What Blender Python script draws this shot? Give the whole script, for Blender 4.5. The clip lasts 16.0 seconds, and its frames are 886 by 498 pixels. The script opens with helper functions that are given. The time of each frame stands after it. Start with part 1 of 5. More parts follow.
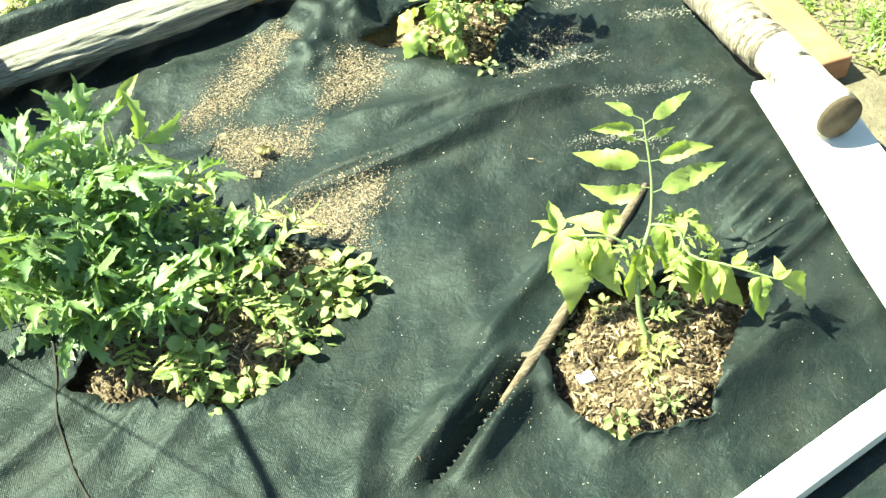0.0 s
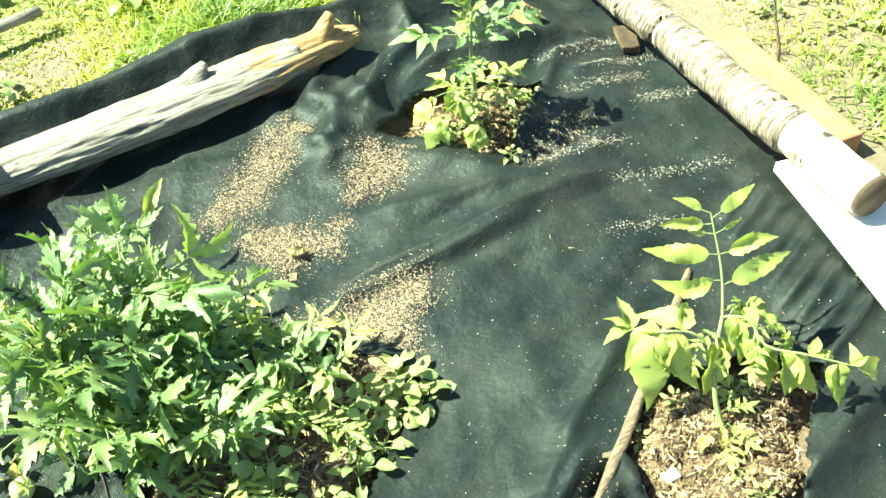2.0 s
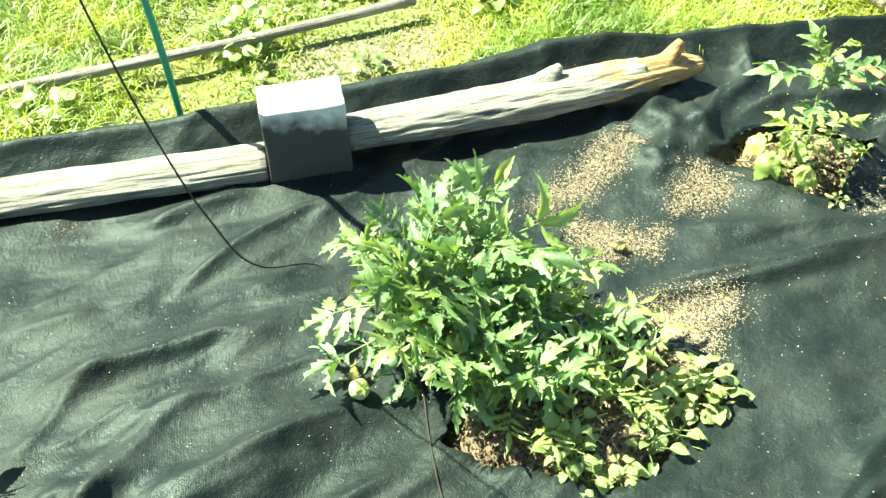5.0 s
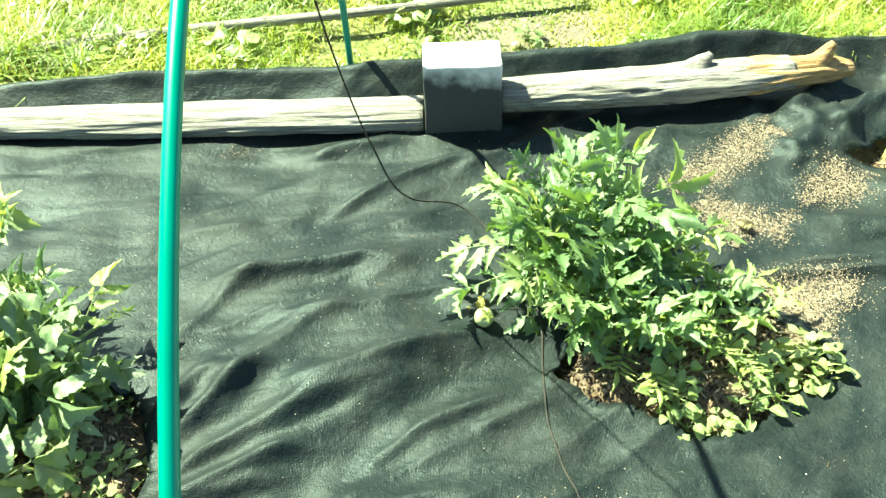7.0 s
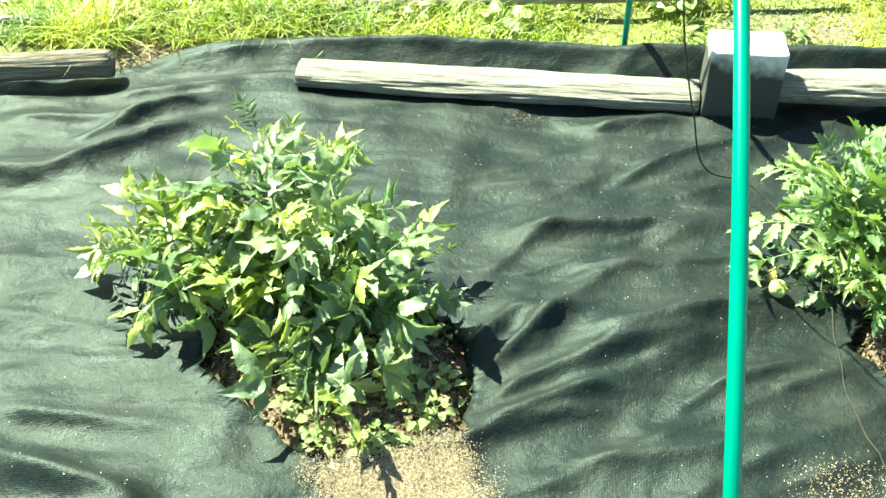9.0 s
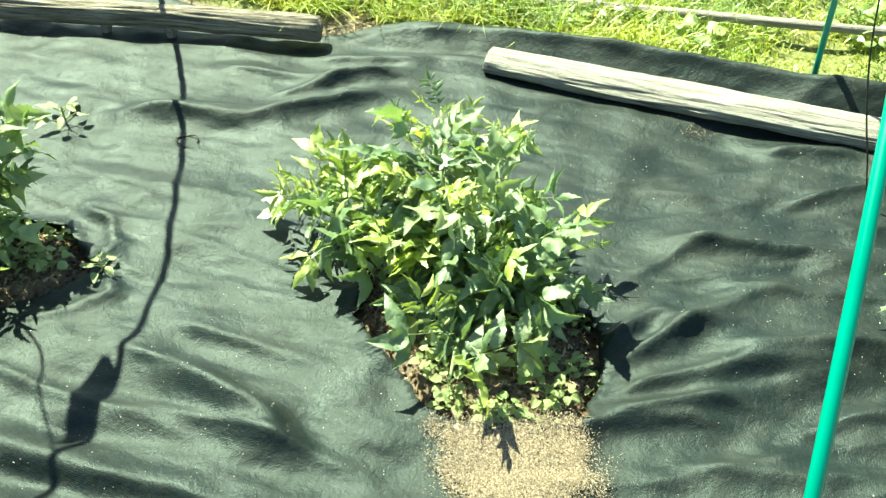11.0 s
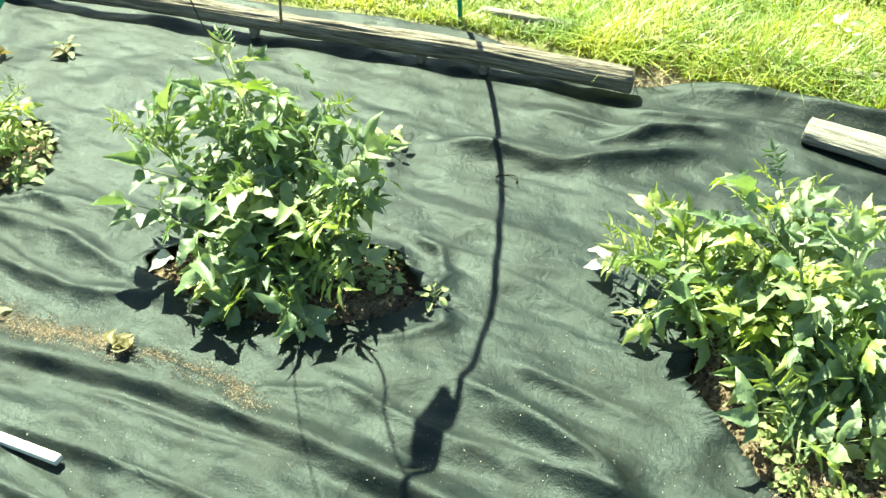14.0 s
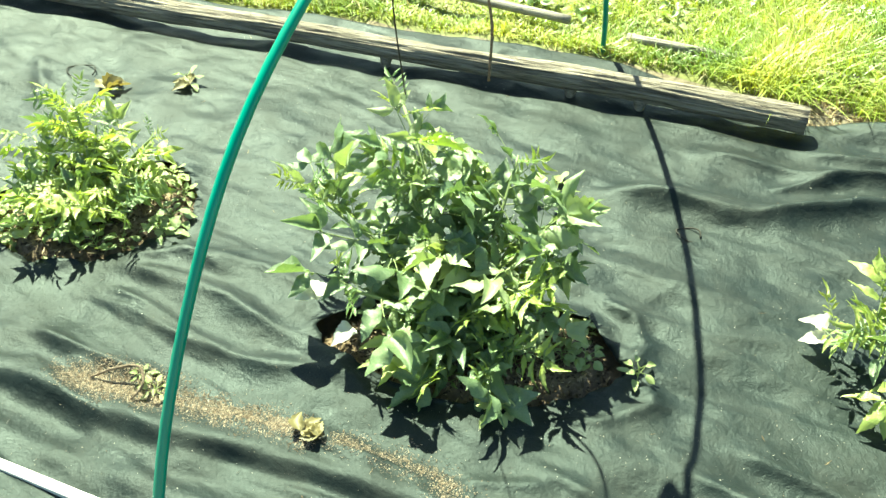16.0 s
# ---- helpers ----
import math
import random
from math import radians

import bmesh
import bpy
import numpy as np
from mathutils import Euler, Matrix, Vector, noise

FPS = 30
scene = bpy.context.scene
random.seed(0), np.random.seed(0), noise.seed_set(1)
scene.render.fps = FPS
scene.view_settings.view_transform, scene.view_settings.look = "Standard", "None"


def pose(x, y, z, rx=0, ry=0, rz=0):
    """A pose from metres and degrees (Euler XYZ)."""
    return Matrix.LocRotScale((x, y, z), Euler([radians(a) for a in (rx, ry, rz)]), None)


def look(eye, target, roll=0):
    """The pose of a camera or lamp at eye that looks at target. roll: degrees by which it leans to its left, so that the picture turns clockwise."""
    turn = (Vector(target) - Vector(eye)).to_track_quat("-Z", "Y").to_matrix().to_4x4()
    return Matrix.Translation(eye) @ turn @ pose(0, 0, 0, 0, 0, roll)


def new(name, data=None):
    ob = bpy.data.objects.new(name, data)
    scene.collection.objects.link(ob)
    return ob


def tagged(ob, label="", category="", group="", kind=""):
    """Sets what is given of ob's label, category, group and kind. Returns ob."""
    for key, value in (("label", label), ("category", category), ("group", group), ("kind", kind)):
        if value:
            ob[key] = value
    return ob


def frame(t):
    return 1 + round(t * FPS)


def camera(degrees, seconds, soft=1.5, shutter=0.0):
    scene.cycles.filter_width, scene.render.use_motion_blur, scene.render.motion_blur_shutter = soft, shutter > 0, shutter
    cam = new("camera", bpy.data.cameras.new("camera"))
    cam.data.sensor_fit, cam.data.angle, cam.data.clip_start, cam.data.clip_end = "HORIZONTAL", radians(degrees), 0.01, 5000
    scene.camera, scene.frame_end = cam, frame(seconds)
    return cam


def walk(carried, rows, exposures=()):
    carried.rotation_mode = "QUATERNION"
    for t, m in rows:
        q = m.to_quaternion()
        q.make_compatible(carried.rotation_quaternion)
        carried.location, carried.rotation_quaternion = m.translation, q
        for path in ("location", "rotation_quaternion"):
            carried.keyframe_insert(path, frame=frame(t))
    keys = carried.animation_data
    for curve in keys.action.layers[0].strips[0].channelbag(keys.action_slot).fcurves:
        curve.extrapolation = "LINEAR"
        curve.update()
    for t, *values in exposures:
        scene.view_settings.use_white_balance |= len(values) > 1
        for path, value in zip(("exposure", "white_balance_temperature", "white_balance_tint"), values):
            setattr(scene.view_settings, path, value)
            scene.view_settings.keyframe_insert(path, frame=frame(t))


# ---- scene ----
cam = camera(48.0, 16.0)
PATH = [
    (0, (0.238, 0.293, 1.536), (0.623, 1.553, 0.031), -6.8),
    (0.5, (0.199, 0.332, 1.545), (0.627, 1.596, 0.054), -5.1),
    (1, (0.135, 0.403, 1.545), (0.644, 1.634, 0.053), -3.9),
    (1.5, (0.068, 0.484, 1.562), (0.664, 1.694, 0.085), -2.2),
    (2, (-0.016, 0.531, 1.593), (0.603, 1.757, 0.139), -2.4),
    (2.5, (-0.09, 0.545, 1.608), (0.549, 1.795, 0.184), -1.4),
    (3, (-0.163, 0.546, 1.603), (0.447, 1.817, 0.184), -1.2),
    (3.5, (-0.239, 0.541, 1.608), (0.332, 1.837, 0.196), -1.3),
    (4, (-0.324, 0.531, 1.606), (0.2, 1.856, 0.203), -1.2),
    (4.5, (-0.337, 0.485, 1.612), (0.073, 1.869, 0.228), -1.4),
    (4.7, (-0.324, 0.452, 1.623), (0.012, 1.863, 0.246), -1.9),
    (6.8, (-0.263, 0.189, 1.642), (-0.309, 1.665, 0.293), -3.2),
    (7, (-0.338, 0.174, 1.637), (-0.361, 1.655, 0.293), -2.1),
    (7.5, (-0.479, 0.119, 1.67), (-0.468, 1.593, 0.317), -2.1),
    (8, (-0.647, 0.046, 1.698), (-0.662, 1.535, 0.363), -1.8),
    (8.5, (-0.78, -0.016, 1.699), (-0.856, 1.467, 0.359), -1.2),
    (9, (-0.788, -0.048, 1.691), (-1.018, 1.417, 0.349), -1.6),
    (9.5, (-0.663, -0.052, 1.717), (-1.066, 1.386, 0.386), -2.1),
    (10, (-0.584, -0.088, 1.699), (-1.155, 1.317, 0.395), -1.7),
    (10.2, (-0.566, -0.101, 1.706), (-1.197, 1.262, 0.385), -1.7),
    (12.3, (-1.075, -0.199, 1.792), (-1.46, 1.212, 0.428), 0.5),
    (12.5, (-1.022, -0.202, 1.775), (-1.457, 1.198, 0.414), 0.3),
    (13, (-0.928, -0.217, 1.767), (-1.503, 1.163, 0.439), -1.3),
    (13.5, (-0.965, -0.273, 1.803), (-1.676, 1.062, 0.494), -1.1),
    (14, (-1.173, -0.336, 1.84), (-1.996, 0.936, 0.535), -1.2),
    (14.5, (-1.452, -0.383, 1.834), (-2.226, 0.913, 0.522), -0.9),
    (15, (-1.707, -0.433, 1.856), (-2.377, 0.913, 0.537), 0.8),
    (15.5, (-1.768, -0.432, 1.868), (-2.46, 0.894, 0.541), 0.9),
    (16, (-1.746, -0.332, 1.864), (-2.568, 0.915, 0.534), -1.3),
]
walk(cam, [(t, look(eye, target, roll)) for t, eye, target, roll in PATH], exposures=((0, 2.2, 6750, -13), (4.7, 2.19, 6750, -14), (8.0, 2.22, 6750, -17), (10.2, 2.06, 6750, -16), (13.0, 2.02, 6900, -15), (16, 2.08, 6900, -15)))

# ---- world and sun ----
world = bpy.data.worlds.new("sky")
scene.world = world
world.use_nodes = True
wn = world.node_tree.nodes
sky = wn.new("ShaderNodeTexSky")
sky.sky_type = "NISHITA"
sky.sun_disc = False
sky.sun_elevation = radians(53)
sky.sun_rotation = radians(-52)
wn["Background"].inputs["Strength"].default_value = 0.05
world.node_tree.links.new(sky.outputs["Color"], wn["Background"].inputs["Color"])
sun_data = bpy.data.lights.new("sun", "SUN")
sun_data.energy = 5.0
sun_data.angle = radians(0.5)
sun_data.color = (1.0, 0.965, 0.80)
sun = new("sun", sun_data)
SUNWAY = Vector((0.63, -0.45, -1.0))
sun.matrix_world = look((-3.0, 6.0, 6.0), Vector((-3.0, 6.0, 6.0)) + SUNWAY)


# ---- materials ----
def mat(name, rough=0.7, spec=0.5):
    m = bpy.data.materials.new(name)
    m.use_nodes = True
    b = m.node_tree.nodes["Principled BSDF"]
    b.inputs["Roughness"].default_value = rough
    b.inputs["Specular IOR Level"].default_value = spec
    return m, m.node_tree.nodes, m.node_tree.links, b


def coords(n, l, scale=(1, 1, 1), kind="Object"):
    tc = n.new("ShaderNodeTexCoord")
    mp = n.new("ShaderNodeMapping")
    mp.inputs["Scale"].default_value = scale
    l.new(tc.outputs[kind], mp.inputs["Vector"])
    return mp.outputs["Vector"]


def tex(n, l, vec, scale, detail=4.0, rough=0.6, distort=0.0):
    t = n.new("ShaderNodeTexNoise")
    t.inputs["Scale"].default_value = scale
    t.inputs["Detail"].default_value = detail
    t.inputs["Roughness"].default_value = rough
    t.inputs["Distortion"].default_value = distort
    l.new(vec, t.inputs["Vector"])
    return t.outputs["Fac"]


def ramp(n, l, fac, stops):
    r = n.new("ShaderNodeValToRGB")
    e = r.color_ramp.elements
    while len(e) < len(stops):
        e.new(0.5)
    for q, (p, c) in zip(e, stops):
        q.position = p
        q.color = (*c, 1)
    l.new(fac, r.inputs["Fac"])
    return r.outputs["Color"]


def mixed(n, l, fac, a, b, mode="MIX"):
    x = n.new("ShaderNodeMix")
    x.data_type = "RGBA"
    x.blend_type = mode
    for v, i in ((fac, 0), (a, 6), (b, 7)):
        if isinstance(v, (int, float)):
            x.inputs[i].default_value = v
        elif isinstance(v, tuple):
            x.inputs[i].default_value = (*v, 1)
        else:
            l.new(v, x.inputs[i])
    return x.outputs[2]


def bump(n, l, b, heights, chain=None):
    """heights: (value socket, strength, distance), coarse first."""
    last = None
    for h, s, d in heights:
        u = n.new("ShaderNodeBump")
        u.inputs["Strength"].default_value = s
        u.inputs["Distance"].default_value = d
        l.new(h, u.inputs["Height"])
        if last:
            l.new(last, u.inputs["Normal"])
        last = u.outputs["Normal"]
    l.new(last, b.inputs["Normal"])


def island_random(n):
    return n.new("ShaderNodeNewGeometry").outputs["Random Per Island"]


def object_random(n):
    return n.new("ShaderNodeObjectInfo").outputs["Random"]


def fabric_material():
    m, n, l, b = mat("woven_fabric", 0.5, 0.3)
    b.inputs["Specular Tint"].default_value = (0.82, 1.0, 0.98, 1)
    v = coords(n, l)
    big = tex(n, l, v, 2.2, 5, 0.6)
    fine = tex(n, l, v, 60, 3, 0.7)
    dust = tex(n, l, v, 7, 6, 0.7, 0.4)
    base = ramp(n, l, big, [(0.3, (0.006, 0.0095, 0.0095)), (0.7, (0.0125, 0.0185, 0.018))])
    dusty = ramp(n, l, dust, [(0.42, (0, 0, 0)), (0.8, (0.17, 0.17, 0.17))])
    c = mixed(n, l, dusty, base, (0.12, 0.115, 0.095))
    speck = n.new("ShaderNodeTexVoronoi")
    speck.inputs["Scale"].default_value = 90
    l.new(v, speck.inputs["Vector"])
    sp = ramp(n, l, speck.outputs["Distance"], [(0.05, (0.6, 0.6, 0.6)), (0.11, (0, 0, 0))])
    gate = ramp(n, l, tex(n, l, v, 14, 2), [(0.52, (0, 0, 0)), (0.62, (1, 1, 1))])
    c = mixed(n, l, mixed(n, l, 1.0, sp, gate, "MULTIPLY"), c, (0.3, 0.27, 0.2))
    thread = ramp(n, l, tex(n, l, v, 340, 2, 0.6), [(0.35, (0.6, 0.6, 0.6)), (0.65, (1.35, 1.35, 1.35))])
    c = mixed(n, l, 1.0, c, thread, "MULTIPLY")
    l.new(c, b.inputs["Base Color"])
    heights = [(tex(n, l, v, 4, 1.2, 0.4, 0.4), 0.7, 0.055), (tex(n, l, coords(n, l, (3, 11, 8)), 1.0, 0.8, 0.4, 0.5), 0.6, 0.03), (tex(n, l, v, 22, 3, 0.55, 0.6), 0.4, 0.008), (fine, 0.5, 0.004), (tex(n, l, v, 260, 2), 0.6, 0.0012)]
    for axis in ("X", "Y"):
        w = n.new("ShaderNodeTexWave")
        w.bands_direction = axis
        w.inputs["Scale"].default_value = 105
        w.inputs["Distortion"].default_value = 0.6
        l.new(v, w.inputs["Vector"])
        heights.append((w.outputs["Fac"], 0.2, 0.001))
    bump(n, l, b, heights)
    l.new(ramp(n, l, dust, [(0.3, (0.42, 0.42, 0.42)), (0.7, (0.62, 0.62, 0.62))]), b.inputs["Roughness"])
    return m


def soil_material(name, dark, light, scale=1.0):
    m, n, l, b = mat(name, 0.95, 0.2)
    v = coords(n, l)
    f = tex(n, l, v, 40 * scale, 8, 0.75)
    g = tex(n, l, v, 3 * scale, 4, 0.6)
    c = ramp(n, l, f, [(0.3, dark), (0.7, light)])
    c = mixed(n, l, ramp(n, l, g, [(0.35, (0, 0, 0)), (0.7, (0.5, 0.5, 0.5))]), c, tuple(0.6 * x + 0.1 for x in light))
    l.new(c, b.inputs["Base Color"])
    bump(n, l, b, [(g, 0.5, 0.03), (f, 0.9, 0.012), (tex(n, l, v, 150, 4), 0.6, 0.004)])
    return m


def scrap_material(name, stops, rough=0.85):
    m, n, l, b = mat(name, rough, 0.3)
    l.new(ramp(n, l, island_random(n), stops), b.inputs["Base Color"])
    return m


def leaf_material(name, stops, glow, rough=0.42, patchy=False):
    m, n, l, b = mat(name, rough, 1.0)
    v = coords(n, l)
    veins = tex(n, l, v, 55, 4, 0.6)
    c = ramp(n, l, object_random(n), stops)
    c = mixed(n, l, ramp(n, l, veins, [(0.35, (0.0, 0.0, 0.0)), (0.75, (0.45, 0.45, 0.45))]), c, stops[-1][1])
    isl = ramp(n, l, island_random(n), [(0.0, (0.78, 0.8, 0.8)), (1.0, (1.15, 1.1, 1.0))])
    c = mixed(n, l, 1.0, c, isl, "MULTIPLY")
    if patchy:
        c = mixed(n, l, 1.0, c, ramp(n, l, tex(n, l, v, 2.6, 5, 0.65, 0.4), [(0.36, (0.42, 0.58, 0.45)), (0.5, (0.85, 0.92, 0.8)), (0.64, (1.2, 1.1, 1.15))]), "MULTIPLY")
    l.new(c, b.inputs["Base Color"])
    bump(n, l, b, [(veins, 0.5, 0.004), (tex(n, l, v, 160, 2), 0.3, 0.001)])
    t = n.new("ShaderNodeBsdfTranslucent")
    tint = mixed(n, l, 1.0, c, glow, "MULTIPLY")
    l.new(tint, t.inputs["Color"])
    x = n.new("ShaderNodeMixShader")
    x.inputs[0].default_value = 0.3
    out = n["Material Output"]
    l.new(b.outputs[0], x.inputs[1])
    l.new(t.outputs[0], x.inputs[2])
    l.new(x.outputs[0], out.inputs["Surface"])
    return m


def wood_material(name, dark, light, long_axis=0, rough=0.8, crack=0.6):
    m, n, l, b = mat(name, rough, 0.3)
    sc, fi = [15.0, 15.0, 15.0], [60.0, 60.0, 60.0]
    sc[long_axis], fi[long_axis] = 0.9, 1.6
    grain = tex(n, l, coords(n, l, tuple(sc)), 5, 7, 0.7, 0.6)
    fibre = tex(n, l, coords(n, l, tuple(fi)), 4, 5, 0.65, 0.3)
    blot = tex(n, l, coords(n, l), 5, 4, 0.6)
    c = ramp(n, l, grain, [(0.32, dark), (0.46, tuple((a + c2) / 2 for a, c2 in zip(dark, light))), (0.66, light)])
    c = mixed(n, l, ramp(n, l, blot, [(0.4, (0, 0, 0)), (0.75, (0.5, 0.5, 0.5))]), c, tuple(0.75 * x for x in light))
    c = mixed(n, l, ramp(n, l, fibre, [(0.38, (0.75, 0.75, 0.75)), (0.5, (0, 0, 0))]), c, dark)
    l.new(c, b.inputs["Base Color"])
    bump(n, l, b, [(blot, 0.3, 0.02), (grain, crack, 0.012), (fibre, 0.8, 0.004)])
    return m


def birch_material():
    m, n, l, b = mat("birch_bark", 0.65, 0.3)
    band = tex(n, l, coords(n, l, (9, 9, 44)), 1.1, 7, 0.75, 2.2)
    fine = tex(n, l, coords(n, l, (10, 10, 130)), 1.3, 5, 0.7, 0.4)
    v2 = coords(n, l)
    patch = tex(n, l, v2, 8, 6, 0.7, 0.5)
    c = ramp(n, l, band, [(0.37, (0.03, 0.024, 0.019)), (0.46, (0.22, 0.18, 0.14)), (0.6, (0.43, 0.39, 0.33))])
    c = mixed(n, l, ramp(n, l, fine, [(0.41, (0.85, 0.85, 0.85)), (0.48, (0, 0, 0))]), c, (0.07, 0.052, 0.04))
    c = mixed(n, l, ramp(n, l, patch, [(0.5, (0, 0, 0)), (0.64, (0.85, 0.85, 0.85))]), c, (0.19, 0.15, 0.11))
    l.new(c, b.inputs["Base Color"])
    bump(n, l, b, [(patch, 0.5, 0.015), (band, 0.35, 0.006), (fine, 0.3, 0.002)])
    return m


def plain_material(name, a, c2, rough=0.6, scale=8, spec=0.4, rel=0.004):
    m, n, l, b = mat(name, rough, spec)
    v = coords(n, l)
    f = tex(n, l, v, scale, 6, 0.65)
    l.new(ramp(n, l, f, [(0.3, a), (0.7, c2)]), b.inputs["Base Color"])
    bump(n, l, b, [(f, 0.35, rel), (tex(n, l, v, scale * 9, 4), 0.3, rel * 0.4)])
    return m


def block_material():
    m, n, l, b = mat("shaded_stained_concrete", 0.9, 0.25)
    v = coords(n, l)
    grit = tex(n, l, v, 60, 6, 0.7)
    blotch = tex(n, l, v, 7, 5, 0.6)
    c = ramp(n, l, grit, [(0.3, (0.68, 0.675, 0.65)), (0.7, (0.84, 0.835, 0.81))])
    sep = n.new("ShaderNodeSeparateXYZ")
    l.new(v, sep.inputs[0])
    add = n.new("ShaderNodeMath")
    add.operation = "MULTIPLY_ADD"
    l.new(blotch, add.inputs[0])
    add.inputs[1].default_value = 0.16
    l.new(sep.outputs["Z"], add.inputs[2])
    # sunlit pale top and shaded, stained sides are put into the colour by height
    shade_stain = ramp(n, l, add.outputs[0], [(0.13, (0.95, 0.95, 0.95)), (0.17, (0, 0, 0))])
    c = mixed(n, l, shade_stain, c, (0.05, 0.052, 0.048))
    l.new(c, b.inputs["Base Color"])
    bump(n, l, b, [(blotch, 0.3, 0.01), (grit, 0.6, 0.006)])
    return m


M_FABRIC = fabric_material()
M_SOIL = soil_material("garden_soil", (0.07, 0.048, 0.032), (0.3, 0.22, 0.14))
M_PALE = soil_material("pale_dry_soil", (0.11, 0.09, 0.06), (0.28, 0.235, 0.16), 0.8)
M_TURF = soil_material("turf_soil", (0.09, 0.11, 0.03), (0.27, 0.28, 0.1), 0.8)
M_DUST = soil_material("fine_sawdust", (0.045, 0.033, 0.022), (0.19, 0.14, 0.095), 6.0)
M_STRAW = scrap_material("straw_bits", [(0.0, (0.12, 0.08, 0.045)), (0.5, (0.33, 0.24, 0.14)), (1.0, (0.62, 0.51, 0.35))])
M_CHIPS = scrap_material("sawdust_chips", [(0.0, (0.15, 0.115, 0.08)), (0.5, (0.3, 0.24, 0.17)), (1.0, (0.52, 0.43, 0.325))])
M_FLECK = scrap_material("pale_chaff_and_glints", [(0.0, (0.3, 0.26, 0.2)), (0.5, (0.5, 0.46, 0.39)), (1.0, (0.72, 0.69, 0.62))])
M_CRUMB = scrap_material("soil_crumbs", [(0.0, (0.035, 0.024, 0.015)), (0.6, (0.12, 0.083, 0.05)), (1.0, (0.36, 0.27, 0.17))])
M_GRASS = leaf_material("grass_blades", [(0.0, (0.26, 0.38, 0.06)), (1.0, (0.40, 0.46, 0.10))], (1.6, 1.45, 0.5), 0.45, True)
M_HAY = leaf_material("dry_grass_blades", [(0.0, (0.42, 0.36, 0.17)), (1.0, (0.55, 0.48, 0.25))], (1.2, 1.1, 0.8), 0.6)
M_GREEN = leaf_material("tomato_leaf_green", [(0.0, (0.1, 0.195, 0.085)), (0.6, (0.175, 0.295, 0.12)), (1.0, (0.33, 0.43, 0.16))], (1.3, 1.35, 0.5), 0.38)
M_SAGE = leaf_material("tomato_leaf_sage", [(0.0, (0.11, 0.19, 0.095)), (0.6, (0.19, 0.285, 0.15)), (1.0, (0.36, 0.43, 0.24))], (1.25, 1.3, 0.6), 0.34)
M_LIME = leaf_material("tomato_leaf_lime", [(0.0, (0.25, 0.36, 0.09)), (1.0, (0.46, 0.53, 0.16))], (1.25, 1.35, 0.5), 0.33)
M_WEED = leaf_material("weed_leaf", [(0.0, (0.22, 0.33, 0.11)), (1.0, (0.44, 0.5, 0.21))], (1.3, 1.3, 0.6), 0.4)
M_YELLOW = leaf_material("yellowed_leaf", [(0.0, (0.42, 0.4, 0.1)), (1.0, (0.58, 0.5, 0.16))], (1.2, 1.1, 0.5), 0.45)
# silvery leaves made near white: their blown-out sunlight is put into the colour
M_SUNLIT_WHITE = leaf_material("bleached_leaf", [(0.0, (0.72, 0.75, 0.66)), (1.0, (0.82, 0.83, 0.76))], (1.0, 1.0, 0.9), 0.4)
M_WITHERED = leaf_material("withered_leaf", [(0.0, (0.2, 0.17, 0.07)), (1.0, (0.38, 0.34, 0.14))], (1.1, 1.0, 0.6), 0.6)
M_STEM = plain_material("plant_stem", (0.16, 0.22, 0.08), (0.3, 0.35, 0.17), 0.5, 30)
M_FRUIT = plain_material("unripe_tomato_skin", (0.36, 0.42, 0.2), (0.5, 0.52, 0.26), 0.25, 14, 0.5, 0.0005)
M_LOG = wood_material("weathered_log", (0.1, 0.09, 0.078), (0.56, 0.53, 0.47), crack=1.0)
M_LOGEND = wood_material("broken_wood", (0.28, 0.16, 0.07), (0.58, 0.4, 0.2))
M_OLD = wood_material("old_rail_wood", (0.14, 0.12, 0.1), (0.46, 0.42, 0.36))
M_BIRCH = birch_material()
M_PEEL = plain_material("peeled_wood", (0.62, 0.54, 0.42), (0.76, 0.69, 0.57), 0.6, 9)
M_BARK = wood_material("brown_log_bark", (0.075, 0.06, 0.047), (0.5, 0.44, 0.355), crack=1.0)
M_STICK = wood_material("dusty_stick_wood", (0.11, 0.08, 0.055), (0.36, 0.28, 0.2), crack=1.0)
M_CUT = plain_material("cut_birch_end", (0.04, 0.03, 0.02), (0.1, 0.072, 0.046), 0.8, 30)
M_WHITE = plain_material("white_painted_wood", (0.7, 0.69, 0.65), (0.82, 0.81, 0.78), 0.55, 12)
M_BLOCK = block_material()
M_TERRA = plain_material("terracotta", (0.3, 0.135, 0.07), (0.43, 0.23, 0.13), 0.85, 18)
M_HOOP = plain_material("green_plastic_tube", (0.0, 0.2, 0.14), (0.004, 0.25, 0.18), 0.32, 5, 0.5, 0.001)
M_TWINE = plain_material("dark_twine", (0.02, 0.02, 0.018), (0.05, 0.045, 0.035), 0.9, 60)
M_RAG = plain_material("dark_rag", (0.03, 0.035, 0.03), (0.07, 0.07, 0.06), 0.9, 20)


# ---- helpers of this scene ----
def mesh_of(name, bm, material, smooth=True):
    me = bpy.data.meshes.new(name)
    bm.normal_update()
    bm.to_mesh(me)
    bm.free()
    for m in material if isinstance(material, (list, tuple)) else [material]:
        me.materials.append(m)
    if smooth:
        me.polygons.foreach_set("use_smooth", [True] * len(me.polygons))
    return me


def part(name, bm, material, parent=None, label="", smooth=True):
    me = bm if isinstance(bm, bpy.types.Mesh) else mesh_of(name, bm, material, smooth)
    ob = new(name, me)
    if parent:
        ob.parent = parent
    if label:
        ob["label"] = label
    return ob


